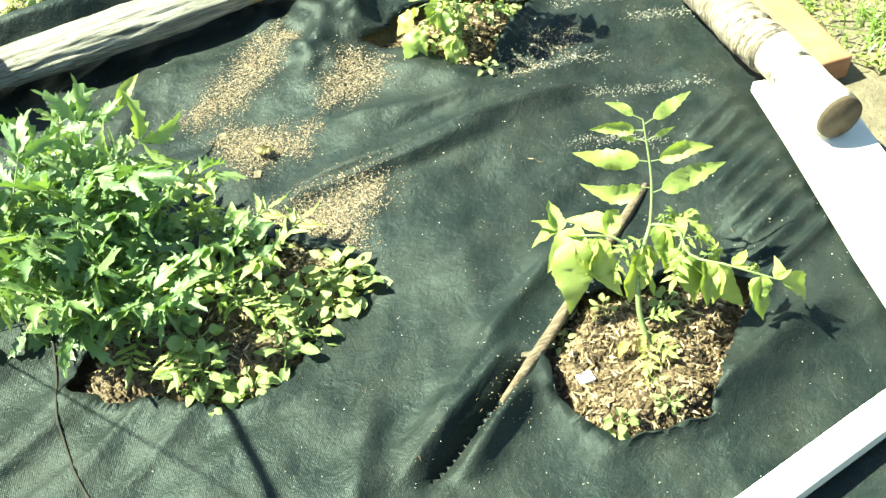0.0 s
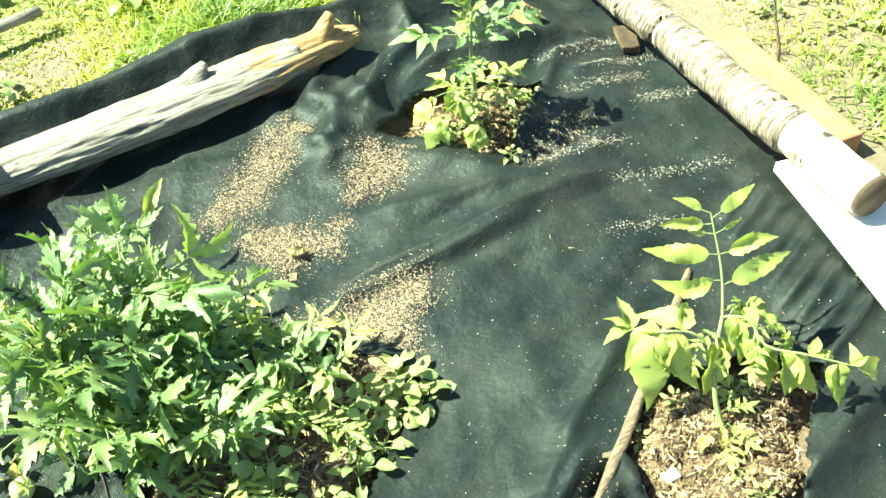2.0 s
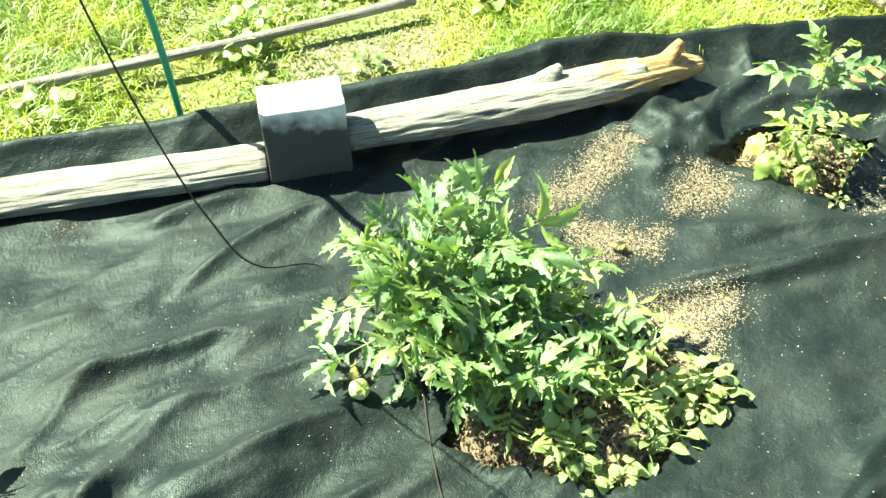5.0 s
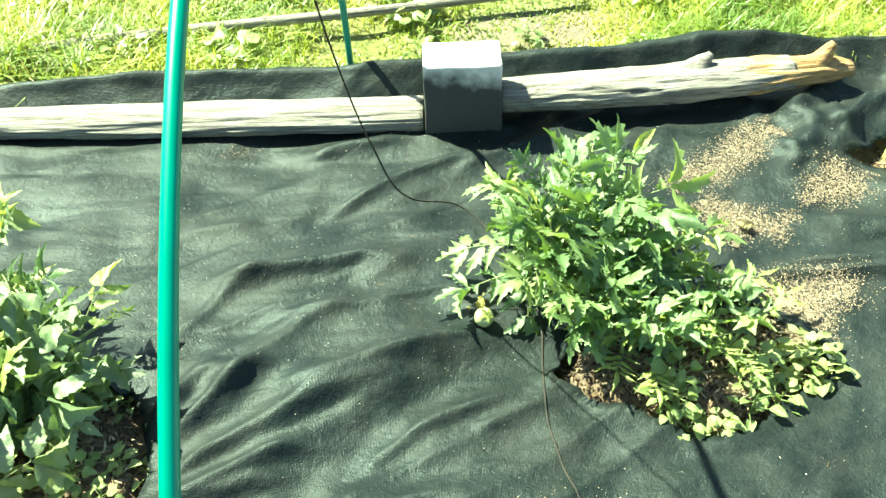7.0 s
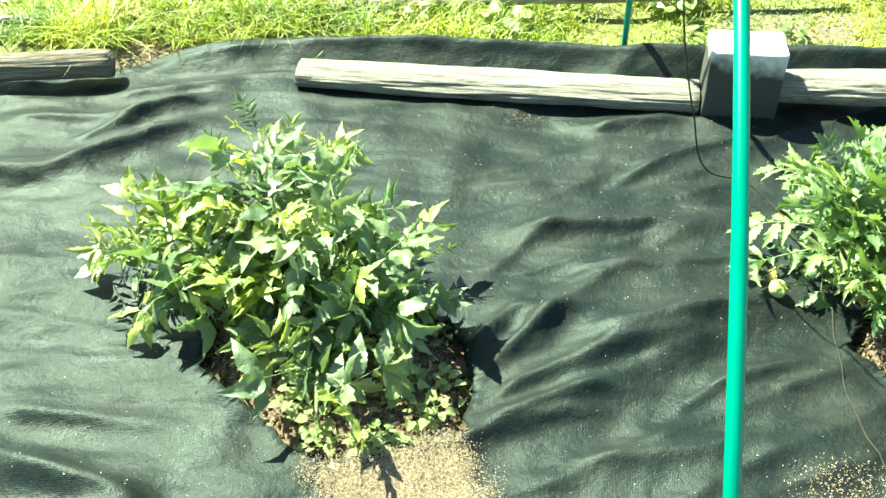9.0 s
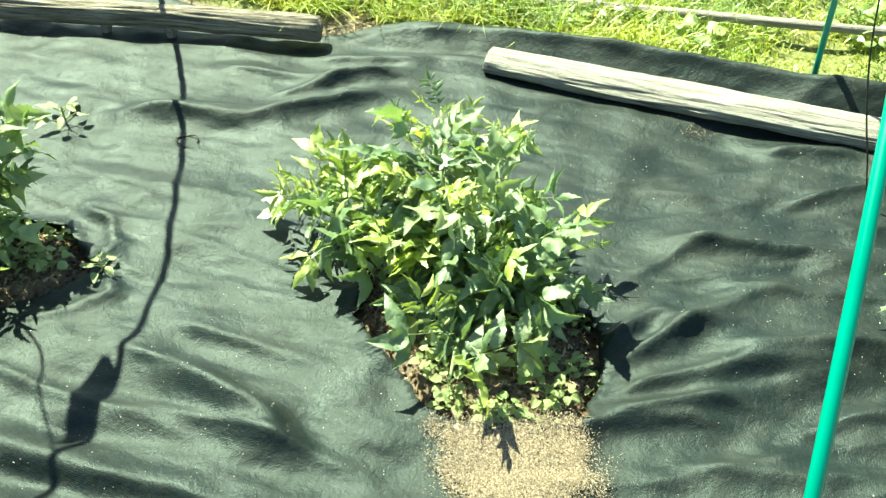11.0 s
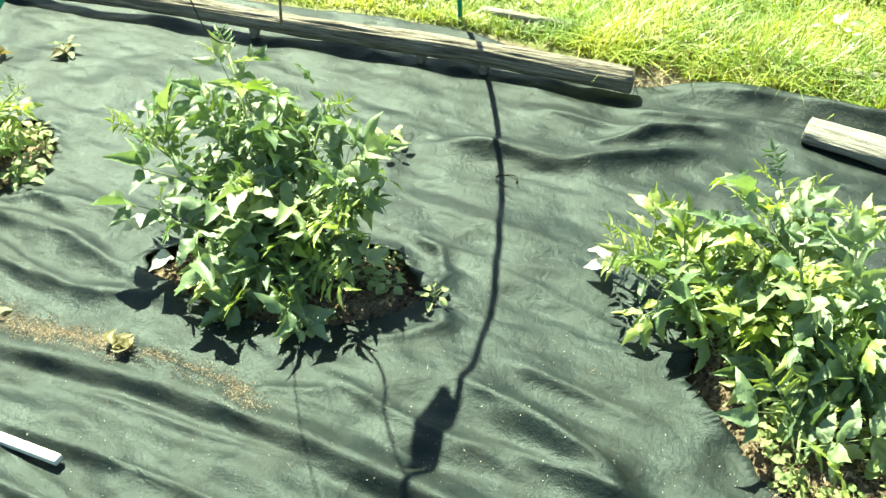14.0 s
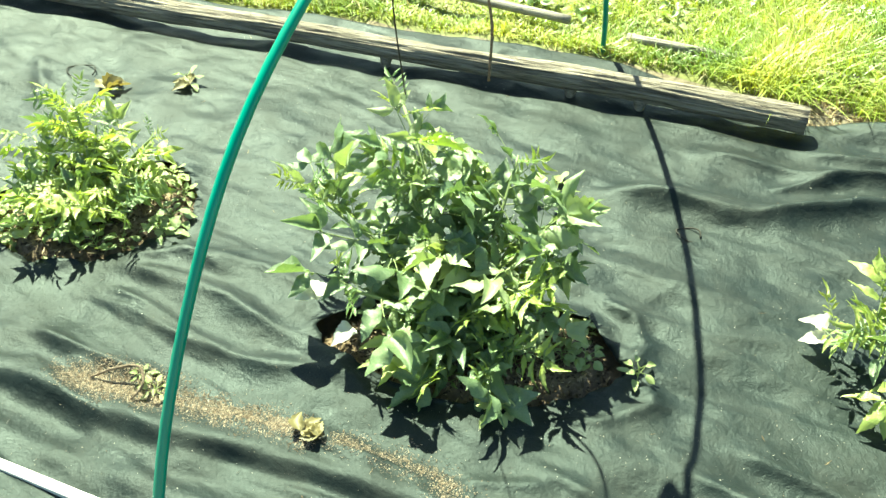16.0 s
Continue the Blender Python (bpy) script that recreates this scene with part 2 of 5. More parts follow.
def raw_mesh(name, verts, faces, material, smooth=True):
    me = bpy.data.meshes.new(name)
    me.from_pydata(verts, [], faces)
    me.materials.append(material)
    if smooth:
        me.polygons.foreach_set("use_smooth", [True] * len(me.polygons))
    me.update()
    return me


def lattice(seed, size=64):
    return np.random.RandomState(seed).rand(size, size)


def vnoise(x, y, scale, seed):
    """Smooth value noise in -1..1 on numpy arrays."""
    g = lattice(seed)
    u, v = np.asarray(x) * scale + 1000.0, np.asarray(y) * scale + 1000.0
    i, j = np.floor(u).astype(int), np.floor(v).astype(int)
    a, b = u - i, v - j
    a, b = a * a * (3 - 2 * a), b * b * (3 - 2 * b)
    k = lambda p, q: g[p % 64, q % 64]
    r = (k(i, j) * (1 - a) + k(i + 1, j) * a) * (1 - b) + (k(i, j + 1) * (1 - a) + k(i + 1, j + 1) * a) * b
    return 2 * r - 1


def seg_dist(x, y, pts):
    best = np.full(np.shape(x), 1e9)
    for (ax, ay), (bx, by) in zip(pts, pts[1:]):
        dx, dy = bx - ax, by - ay
        t = np.clip(((x - ax) * dx + (y - ay) * dy) / (dx * dx + dy * dy + 1e-12), 0, 1)
        best = np.minimum(best, np.hypot(x - ax - t * dx, y - ay - t * dy))
    return best


def inside(x, y, poly):
    r = np.zeros(np.shape(x), bool)
    for (ax, ay), (bx, by) in zip(poly, poly[1:] + poly[:1]):
        if ay == by:
            continue
        r ^= ((ay > y) != (by > y)) & (x < (bx - ax) * (y - ay) / (by - ay) + ax)
    return r


def signed(x, y, poly):
    d = seg_dist(x, y, poly + poly[:1])
    return np.where(inside(x, y, poly), -d, d)


# ---- plan of the bed ----
HOLES = dict(
    right=[(0.679, 1.157), (0.701, 1.255), (0.822, 1.342), (1.022, 1.325), (1.133, 1.211), (1.034, 1.141), (0.957, 1.059), (0.898, 0.997), (0.730, 1.026), (0.699, 1.086)],
    corner=[(0.708, 2.261), (0.812, 2.145), (0.928, 2.035), (0.985, 2.106), (1.138, 2.224), (1.056, 2.360), (0.847, 2.359)],
    middle=[(-0.127, 1.546), (-0.072, 1.474), (0.058, 1.413), (0.188, 1.380), (0.305, 1.448), (0.470, 1.542), (0.439, 1.639), (0.303, 1.751), (0.094, 1.782), (-0.069, 1.709)],
    second=[(-1.682, 1.572), (-1.577, 1.435), (-1.560, 1.330), (-1.453, 1.248), (-1.285, 1.13), (-1.13, 1.135), (-0.95, 1.2), (-0.965, 1.26), (-0.937, 1.328), (-1.022, 1.514), (-1.240, 1.658), (-1.548, 1.655)],
    third=[(-2.996, 0.967), (-2.934, 0.909), (-2.740, 0.919), (-2.587, 0.950), (-2.434, 1.019), (-2.326, 1.126), (-2.267, 1.250), (-2.413, 1.366), (-2.723, 1.312), (-2.915, 1.144)],
    fourth=[(-4.063, 0.769), (-3.838, 0.754), (-3.713, 0.848), (-3.558, 1.079), (-3.632, 1.217), (-3.804, 1.303), (-4.106, 1.166), (-4.177, 0.890)],
)


def near_line(x):
    return 0.69 + 0.155 * np.asarray(x)


def far_edge(x):
    """The cloth's far edge."""
    return np.interp(x, [-6.0, -4.6, -3.9, -2.9, -2.5, -2.32, -2.15, -2.0, -1.7, -1.2, -0.6, 0.0, 0.55, 1.2, 1.6], [1.78, 2.12, 2.30, 2.52, 2.55, 2.50, 2.50, 2.59, 2.655, 2.665, 2.675, 2.71, 2.80, 2.74, 2.70])


FOLDS = [
    # height, width, line
    (0.022, 0.03, [(0.256, 1.827), (0.462, 1.825), (0.666, 1.837), (0.927, 1.859)]),
    (0.027, 0.065, [(-2.715, 1.839), (-2.451, 1.947), (-2.134, 2.032), (-1.874, 2.259), (-1.747, 2.352)]),
    (0.028, 0.045, [(-2.531, 2.181), (-2.149, 2.252), (-1.766, 2.399)]),
    (0.011, 0.05, [(-2.174, 1.980), (-1.942, 2.194), (-1.689, 2.319)]),
    (0.025, 0.05, [(-3.746, 0.858), (-3.512, 0.900), (-3.267, 0.934), (-2.988, 0.893), (-2.709, 0.880)]),
    (0.025, 0.05, [(-3.571, 0.992), (-3.271, 1.068), (-2.984, 1.075)]),
    (0.03, 0.035, [(-0.977, 1.391), (-0.892, 1.541), (-0.803, 1.619)]),
    (0.022, 0.03, [(-0.977, 1.218), (-0.863, 1.282), (-0.728, 1.363), (-0.563, 1.380)]),
    (0.022, 0.04, [(-0.810, 1.480), (-0.625, 1.550), (-0.360, 1.649), (-0.193, 1.670)]),
    (0.016, 0.04, [(-0.978, 1.834), (-0.627, 1.924), (-0.382, 1.971)]),
    (0.03, 0.035, [(-0.694, 2.058), (-0.521, 2.212), (-0.344, 2.308), (-0.208, 2.341)]),
    (0.016, 0.035, [(-1.053, 2.046), (-0.812, 2.093)]),
    (0.055, 0.06, [(0.547, 2.474), (0.634, 2.387), (0.605, 2.313), (0.578, 2.222)]),
    (0.05, 0.05, [(0.731, 2.504), (0.705, 2.417), (0.699, 2.328)]),
    (0.06, 0.05, [(0.802, 2.403), (0.974, 2.448), (1.122, 2.412), (1.371, 2.391)]),
    (0.022, 0.05, [(0.678, 2.19), (0.788, 2.10), (0.924, 1.99)]),
    (0.022, 0.05, [(0.985, 2.0), (1.1, 2.09), (1.22, 2.177)]),
    (0.02, 0.04, [(1.291, 2.043), (1.110, 1.962), (0.864, 1.937)]),
    (0.02, 0.03, [(1.394, 2.239), (1.203, 2.239)]),
    (0.02, 0.03, [(1.422, 2.331), (1.185, 2.330)]),
    (-0.04, 0.012, [(0.36, 1.06), (0.51, 1.157), (0.61, 1.213), (0.72, 1.285)]),
    (0.03, 0.022, [(0.33, 1.085), (0.48, 1.185), (0.58, 1.245), (0.68, 1.31)]),
    (0.022, 0.022, [(0.43, 1.05), (0.55, 1.135), (0.66, 1.205)]),
    (0.024, 0.035, [(0.258, 1.078), (0.479, 1.213), (0.660, 1.350), (0.816, 1.449), (0.997, 1.580)]),
    (0.03, 0.03, [(0.446, 1.052), (0.598, 1.166), (0.682, 1.226)]),
    (0.045, 0.06, [(1.347, 1.144), (1.153, 1.112), (0.959, 1.050), (0.722, 1.087)]),
    (0.02, 0.05, [(0.411, 1.347), (0.259, 1.047), (0.160, 0.778)]),
    (0.015, 0.04, [(-0.184, 1.331), (-0.511, 1.098), (-0.971, 0.959)]),
    (0.02, 0.05, [(-2.051, 1.119), (-1.644, 0.941), (-1.257, 0.913)]),
    (0.02, 0.03, [(-2.245, 1.302), (-2.164, 1.194), (-2.252, 1.078), (-2.397, 0.999)]),
    (0.02, 0.05, [(-4.371, 1.110), (-4.205, 0.714), (-3.714, 0.586)]),
    (0.02, 0.05, [(-4.751, 1.569), (-4.380, 1.270)]),
    (0.02, 0.04, [(-3.394, 1.244), (-3.052, 1.319), (-2.888, 1.399)]),
    (0.03, 0.05, [(-2.148, 1.066), (-2.022, 1.044), (-1.796, 1.030), (-1.585, 0.969), (-1.451, 0.878)]),
    (0.024, 0.04, [(-2.423, 0.887), (-2.153, 0.877), (-1.873, 0.888), (-1.654, 0.863)]),
    (0.02, 0.03, [(-3.640, 0.798), (-3.442, 0.805), (-3.228, 0.784), (-3.065, 0.803)]),
    (0.022, 0.03, [(-2.471, 1.451), (-2.320, 1.424), (-2.256, 1.346), (-2.271, 1.232)]),
    (0.02, 0.035, [(-0.791, 1.160), (-0.510, 1.212), (-0.291, 1.284)]),
    (0.018, 0.03, [(-0.819, 1.729), (-0.505, 1.777), (-0.248, 1.850)]),
    (0.02, 0.035, [(0.500, 2.042), (0.757, 1.986), (1.015, 1.937)]),
    (0.030, 0.035, [(-0.76, 2.32), (-0.62, 2.38), (-0.43, 2.41)]),
    (0.022, 0.035, [(-1.00, 1.85), (-0.77, 1.88), (-0.56, 1.93), (-0.40, 1.90)]),
    (0.028, 0.040, [(-0.73, 1.42), (-0.64, 1.51), (-0.47, 1.60), (-0.29, 1.66)]),
    (0.026, 0.040, [(-0.92, 1.39), (-0.81, 1.54), (-0.68, 1.71), (-0.54, 1.81)]),
    (0.024, 0.035, [(-0.57, 1.28), (-0.38, 1.44), (-0.20, 1.51)]),
    (0.022, 0.025, [(-0.96, 1.40), (-0.92, 1.52), (-0.85, 1.63)]),
    (0.022, 0.025, [(-0.96, 1.34), (-0.88, 1.44), (-0.81, 1.54), (-0.74, 1.61)]),
    (0.026, 0.030, [(-0.97, 1.24), (-0.84, 1.37), (-0.71, 1.45), (-0.51, 1.54), (-0.40, 1.58)]),
    (0.022, 0.030, [(-1.01, 1.16), (-0.88, 1.24), (-0.74, 1.30), (-0.60, 1.32)]),
    (0.018, 0.030, [(-1.00, 1.62), (-0.87, 1.83), (-0.74, 1.93)]),
    (0.024, 0.035, [(-2.20, 2.34), (-2.00, 2.41), (-1.78, 2.49)]),
    (0.024, 0.045, [(-1.97, 1.00), (-1.76, 1.00), (-1.52, 0.98)]),
    (0.020, 0.040, [(-2.02, 1.17), (-1.76, 1.17), (-1.48, 1.16)]),
    (0.030, 0.045, [(-2.75, 1.80), (-2.51, 1.92), (-2.20, 1.97), (-1.99, 2.13), (-1.78, 2.32)]),
    (0.026, 0.035, [(-2.25, 2.07), (-2.06, 2.27), (-1.78, 2.44)]),
    (0.024, 0.040, [(-1.97, 0.87), (-1.83, 0.92), (-1.65, 0.92), (-1.45, 0.94)]),
    (0.022, 0.035, [(-3.72, 0.72), (-3.47, 0.77), (-3.25, 0.76), (-3.02, 0.80), (-2.71, 0.91)]),
    (0.024, 0.035, [(-3.71, 0.55), (-3.55, 0.59), (-3.29, 0.62), (-3.14, 0.65)]),
    (0.020, 0.030, [(-3.66, 0.89), (-3.49, 1.01), (-3.29, 1.00)]),
    (0.024, 0.040, [(-2.47, 0.74), (-2.23, 0.87)]),
    (0.020, 0.040, [(-3.11, 0.61), (-2.76, 0.67), (-2.50, 0.74)]),
    (0.050, 0.050, [(0.86, 2.71), (0.68, 2.54), (0.55, 2.40)]),
    (0.045, 0.035, [(0.88, 2.59), (0.77, 2.43), (0.65, 2.24)]),
    (0.050, 0.040, [(1.00, 2.77), (0.96, 2.59), (0.76, 2.39)]),
    (0.030, 0.030, [(0.50, 2.39), (0.57, 2.24), (0.66, 2.21)]),
    (0.035, 0.030, [(0.92, 2.01), (1.07, 2.15), (1.31, 2.38)]),
    (0.030, 0.030, [(1.09, 2.43), (1.26, 2.43), (1.43, 2.34)]),
    (0.020, 0.030, [(0.36, 2.57), (0.48, 2.58), (0.52, 2.43)]),
]


# the long ridge past the sawdust
FOLDS.append((0.034, 0.034, [(0.26, 1.85), (0.47, 1.858), (0.65, 1.868), (0.85, 1.878), (1.06, 1.892), (1.2, 1.91)]))
# fan of pleats beside the white plank
for k in range(9):
    FOLDS.append((0.026 - 0.001 * k, 0.017, [(1.122 + 0.011 * k, 1.211 + 0.051 * k), (1.265 + 0.008 * k, 1.26 + 0.051 * k), (1.388 + 0.004 * k, 1.317 + 0.05 * k)]))


# fields of drawn wrinkles: angle, rate along, rate across, seed, height, middle, reach
WRINKLES = [
    (33, 1.3, 7.5, 140, 0.017, -0.55, 0.75),
    (28, 1.6, 14.0, 145, 0.008, -0.55, 0.85),
    (8, 0.9, 6.0, 150, 0.018, -2.6, 1.5),
    (-6, 1.2, 12.0, 155, 0.009, -2.4, 1.6),
    (14, 1.0, 5.5, 160, 0.013, -4.6, 1.2),
    (40, 1.0, 6.0, 165, 0.007, 0.9, 0.7),
    (70, 1.8, 11.0, 170, 0.005, -1.0, 3.0),
]


def bed_height(x, y):
    """Height of the cloth over the bed."""
    x, y = np.asarray(x, float), np.asarray(y, float)
    z = 0.012 + 0.014 * vnoise(x, y, 1.3, 3) + 0.008 * vnoise(x + 0.4 * y, y, 3.2, 4) + 0.004 * vnoise(x, y, 8, 5)
    u, v = 0.94 * x + 0.34 * y, -0.34 * x + 0.94 * y
    gate = np.clip(0.5 + vnoise(x, y, 0.9, 8), 0, 1)
    front = np.clip(1.2 - (y - near_line(x)) / 0.6, 0, 1) * np.clip(-0.6 - x, 0, 1)
    z = z + (0.010 * gate + 0.004 * front) * vnoise(u * 0.35, v, 9, 6) + 0.02 * front * np.exp(-((y - near_line(x) + 0.02) / 0.13) ** 2) + 0.0035 * vnoise(u * 0.5, v, 24, 7)
    for deg, long_, across, seed, h, cx, reach in WRINKLES:
        c, sn = math.cos(radians(deg)), math.sin(radians(deg))
        u, v = c * x + sn * y, -sn * x + c * y
        v = v + 0.05 * vnoise(u, v, 1.6, seed + 1)
        n = vnoise(u * long_ / across, v, across, seed)
        gate = np.clip(0.55 + 0.9 * vnoise(x, y, 1.4, seed + 2), 0, 1) * np.exp(-((x - cx) / reach) ** 4)
        z = z + h * gate * ((1 - np.abs(n)) ** 3 - 0.25)
    for h, w, line in FOLDS:
        d = seg_dist(x, y, line) + 0.15 * w * vnoise(x, y, 11, 12)
        reach = 0.28 * sum(math.hypot(b[0] - a[0], b[1] - a[1]) for a, b in zip(line, line[1:]))
        ends = np.minimum(np.hypot(x - line[0][0], y - line[0][1]), np.hypot(x - line[-1][0], y - line[-1][1]))
        ends = np.clip(ends / reach, 0, 1)
        h = h * 0.95 * ends * ends * (3 - 2 * ends)
        z = z + h * (0.62 * np.exp(-(d / w) ** 2) + 0.38 * np.exp(-(d / (0.38 * w)) ** 2))
    crest = np.interp(x, [-3.97, -3.56, -3.28, -3.0, -2.74, -2.47, -2.29, -2.05, -1.82, -1.61], [0.4, 0.485, 0.519, 0.579, 0.653, 0.699, 0.731, 0.752, 0.774, 0.803])
    sd = y - crest + 0.04
    fade = np.clip((x + 4.6) / 0.5, 0, 1) * np.clip((-1.3 - x) / 0.5, 0, 1)
    z = z + fade * (0.040 * np.where(sd > 0, np.exp(-(sd / 0.055) ** 2), np.exp(-(sd / 0.03) ** 2)) + 0.022 * np.exp(-((sd + 0.15) / 0.05) ** 2))
    back = far_edge(x) - 0.1 + 0.015 * vnoise(x, y * 0, 1.5, 11)
    z = z + (0.01 + 0.05 * np.clip((x + 2.15) / 0.2, 0, 1) + 0.03 * np.clip((x + 1.7) / 0.4, 0, 1)) * np.clip((y - back) / 0.09, 0, 1) ** 1.3
    return z


def hole_dist(x, y):
    d = np.full(np.shape(x), 1e9)
    for poly in HOLES.values():
        d = np.minimum(d, signed(x, y, poly))
    return d


def at_cloth(x, y):
    return float(bed_height(np.array([x]), np.array([y]))[0])


# ---- ground ----
def axis_lines(lo, hi, step, reach):
    mid = list(np.arange(lo, hi + 1e-6, step))
    out, d = [], step
    p = hi
    while p < reach:
        d *= 1.5
        p += d
        out.append(p)
    low, d, p = [], step, lo
    while p > -reach:
        d *= 1.5
        p -= d
        low.append(p)
    return np.array(low[::-1] + mid + out)


def ground_height(x, y):
    z = -0.02 + 0.02 * vnoise(x, y, 1.1, 20) + 0.012 * vnoise(x, y, 5, 21)
    edge = far_edge(x)
    inbed = (x > -6.2) & (x < 1.52) & (y > near_line(x) - 0.3) & (y < edge)
    hole = np.clip(-hole_dist(x, y) / 0.05, 0, 1)
    zb = bed_height(x, y) - 0.02 - 0.03 * (1 - hole) + hole * (0.010 + 0.012 * vnoise(x, y, 14, 22) + 0.006 * vnoise(x, y, 35, 23))
    return np.where(inbed & (y < edge - 0.12), np.minimum(zb, 0.03), np.where(inbed, -0.05, z))


def build_ground():
    xs, ys = axis_lines(-6.4, 2.6, 0.03, 400), axis_lines(-1.0, 4.6, 0.03, 400)
    gx, gy = np.meshgrid(xs, ys)
    gz = ground_height(gx, gy)
    verts = np.stack([gx, gy, gz], -1).reshape(-1, 3).tolist()
    nx, ny = len(xs), len(ys)
    faces = [(j * nx + i, j * nx + i + 1, (j + 1) * nx + i + 1, (j + 1) * nx + i) for j in range(ny - 1) for i in range(nx - 1)]
    me = raw_mesh("ground", verts, faces, M_SOIL)
    me.materials.append(M_PALE)
    me.materials.append(M_TURF)
    cx = gx[:-1, :-1].ravel()
    cy = gy[:-1, :-1].ravel()
    pale = ((cx > 1.45) | (cy > far_edge(cx) - 0.05) | (cy < near_line(cx) - 0.2)).astype(int)
    pale[(np.hypot((cx - 0.0) / 0.35, (cy - 3.0) / 0.16) > 1) & (cy > far_edge(cx) + 0.05) & ~((cx > 1.6) & (cy < 3.3)) & ~((cx > -2.45) & (cx < -1.85) & (cy < 2.72))] = 2
    me.polygons.foreach_set("material_index", pale.tolist())
    tagged(new("ground", me), "dry brown garden soil around and under the bed", "ground", kind="structure")


def build_cloth():
    """The woven sheet, with cut holes whose edges follow the cuts."""
    step = 0.014
    xs, ys = np.arange(-6.2, 1.75, step), np.arange(-0.9, 3.04, step)
    gx, gy = np.meshgrid(xs, ys)
    # the outer edge follows the bed: the grid is stretched to it
    back = far_edge(gx) + 0.012 * vnoise(gx, gx * 0, 3.2, 33)
    front = near_line(gx) - 0.28 + 0.03 * vnoise(gx, gx * 0, 3, 35)
    gy = front + (gy - ys[0]) / (ys[-1] - ys[0]) * (back - front)
    right = 1.49 + 0.043 * (gy - 1.5) + 0.015 * vnoise(gx * 0, gy, 3, 34)
    gx = -6.2 + (gx + 6.2) * (right + 6.2) / (xs[-1] + 6.2)
    d = np.full(gx.shape, 1e9)
    for poly in HOLES.values():
        px, py = [p[0] for p in poly], [p[1] for p in poly]
        box = (gx > min(px) - 0.3) & (gx < max(px) + 0.3) & (gy > min(py) - 0.3) & (gy < max(py) + 0.3)
        d[box] = np.minimum(d[box], signed(gx[box], gy[box], poly))
    d = d + 0.010 * vnoise(gx, gy, 14, 31) + 0.006 * vnoise(gx, gy, 40, 32)
    gz = bed_height(gx, gy)
    gyd, gxd = np.gradient(d, step * 0.93, step)
    near = np.abs(d) < step * 0.75
    g2 = gxd ** 2 + gyd ** 2 + 1e-6
    ok = near & (g2 < 6)
    mx = np.where(ok, gx - d * gxd / g2, gx)
    my = np.where(ok, gy - d * gyd / g2, gy)
    gz = gz + 0.012 * np.exp(-(np.clip(d, 0, 1) / 0.025) ** 2) * (0.4 + vnoise(gx, gy, 9, 36))
    ny, nx = gx.shape
    c = (d[:-1, :-1] + d[1:, :-1] + d[:-1, 1:] + d[1:, 1:]) / 4
    keep = c > 0
    used = np.zeros(gx.shape, bool)
    for a in (slice(0, -1), slice(1, None)):
        for b in (slice(0, -1), slice(1, None)):
            used[a, b] |= keep
    index = np.full(gx.shape, -1)
    index[used] = np.arange(used.sum())
    verts = np.stack([mx[used], my[used], gz[used]], -1).tolist()
    jj, ii = np.nonzero(keep)
    faces = np.stack([index[jj, ii], index[jj, ii + 1], index[jj + 1, ii + 1], index[jj + 1, ii]], -1).tolist()
    me = raw_mesh("ground_cloth", verts, faces, M_FABRIC)
    ob = tagged(new("ground_cloth", me), "wrinkled black woven weed-barrier cloth with cut planting holes", "ground cloth", kind="structure")
    s = ob.modifiers.new("thickness", "SOLIDIFY")
    s.thickness = 0.003
    s.offset = -1


# ---- wood ----
def tube(points, radii, sides=20, rough=0.0, seed=0, caps=True, flat=1.0):
    """A rounded bar along points, uneven by rough."""
    bm = bmesh.new()
    pts = [Vector(p) for p in points]
    rings = []
    for k, p in enumerate(pts):
        t = (pts[min(k + 1, len(pts) - 1)] - pts[max(k - 1, 0)]).normalized()
        a = t.cross(Vector((0, 0, 1)))
        if a.length < 0.05:
            a = t.cross(Vector((0, 1, 0)))
        a.normalize()
        b = a.cross(t).normalized()
        ring = []
        for s in range(sides):
            w = 2 * math.pi * s / sides
            n3 = noise.noise(Vector((math.cos(w) * 1.4 + seed, math.sin(w) * 1.4, k * 0.12)))
            n4 = noise.noise(Vector((math.cos(w) * 5 + seed, math.sin(w) * 5, k * 0.35)))
            n5 = noise.noise(Vector((math.cos(w) * 9 + seed, math.sin(w) * 9, k * 0.13)))
            n6 = noise.noise(Vector((math.cos(w) * 22 + seed, math.sin(w) * 22, k * 0.11)))
            r = radii[k] * (1 + rough * (0.45 * n3 + 0.25 * n4 + 0.8 * n5 + 0.5 * n6))
            ring.append(bm.verts.new(p + a * (r * math.cos(w)) + b * (r * flat * math.sin(w))))
        rings.append(ring)
    for r0, r1 in zip(rings, rings[1:]):
        for s in range(sides):
            bm.faces.new((r0[s], r0[(s + 1) % sides], r1[(s + 1) % sides], r1[s]))
    if caps:
        bm.faces.new(rings[0])
        bm.faces.new(rings[-1][::-1])
    bmesh.ops.recalc_face_normals(bm, faces=bm.faces)
    return bm


def smooth_path(keys, n):
    """n points along a gentle curve through keys (tuples of equal length)."""
    k = np.array(keys, float)
    d = np.r_[0, np.cumsum(np.linalg.norm(np.diff(k[:, :3], axis=0), axis=1))]
    m = np.gradient(k, d, axis=0)
    out = []
    for s in np.linspace(0, d[-1], n):
        i = min(max(np.searchsorted(d, s) - 1, 0), len(k) - 2)
        h = d[i + 1] - d[i]
        t = (s - d[i]) / h
        out.append((2 * t ** 3 - 3 * t ** 2 + 1) * k[i] + (t ** 3 - 2 * t ** 2 + t) * h * m[i] + (3 * t ** 2 - 2 * t ** 3) * k[i + 1] + (t ** 3 - t ** 2) * h * m[i + 1])
    return np.array(out)


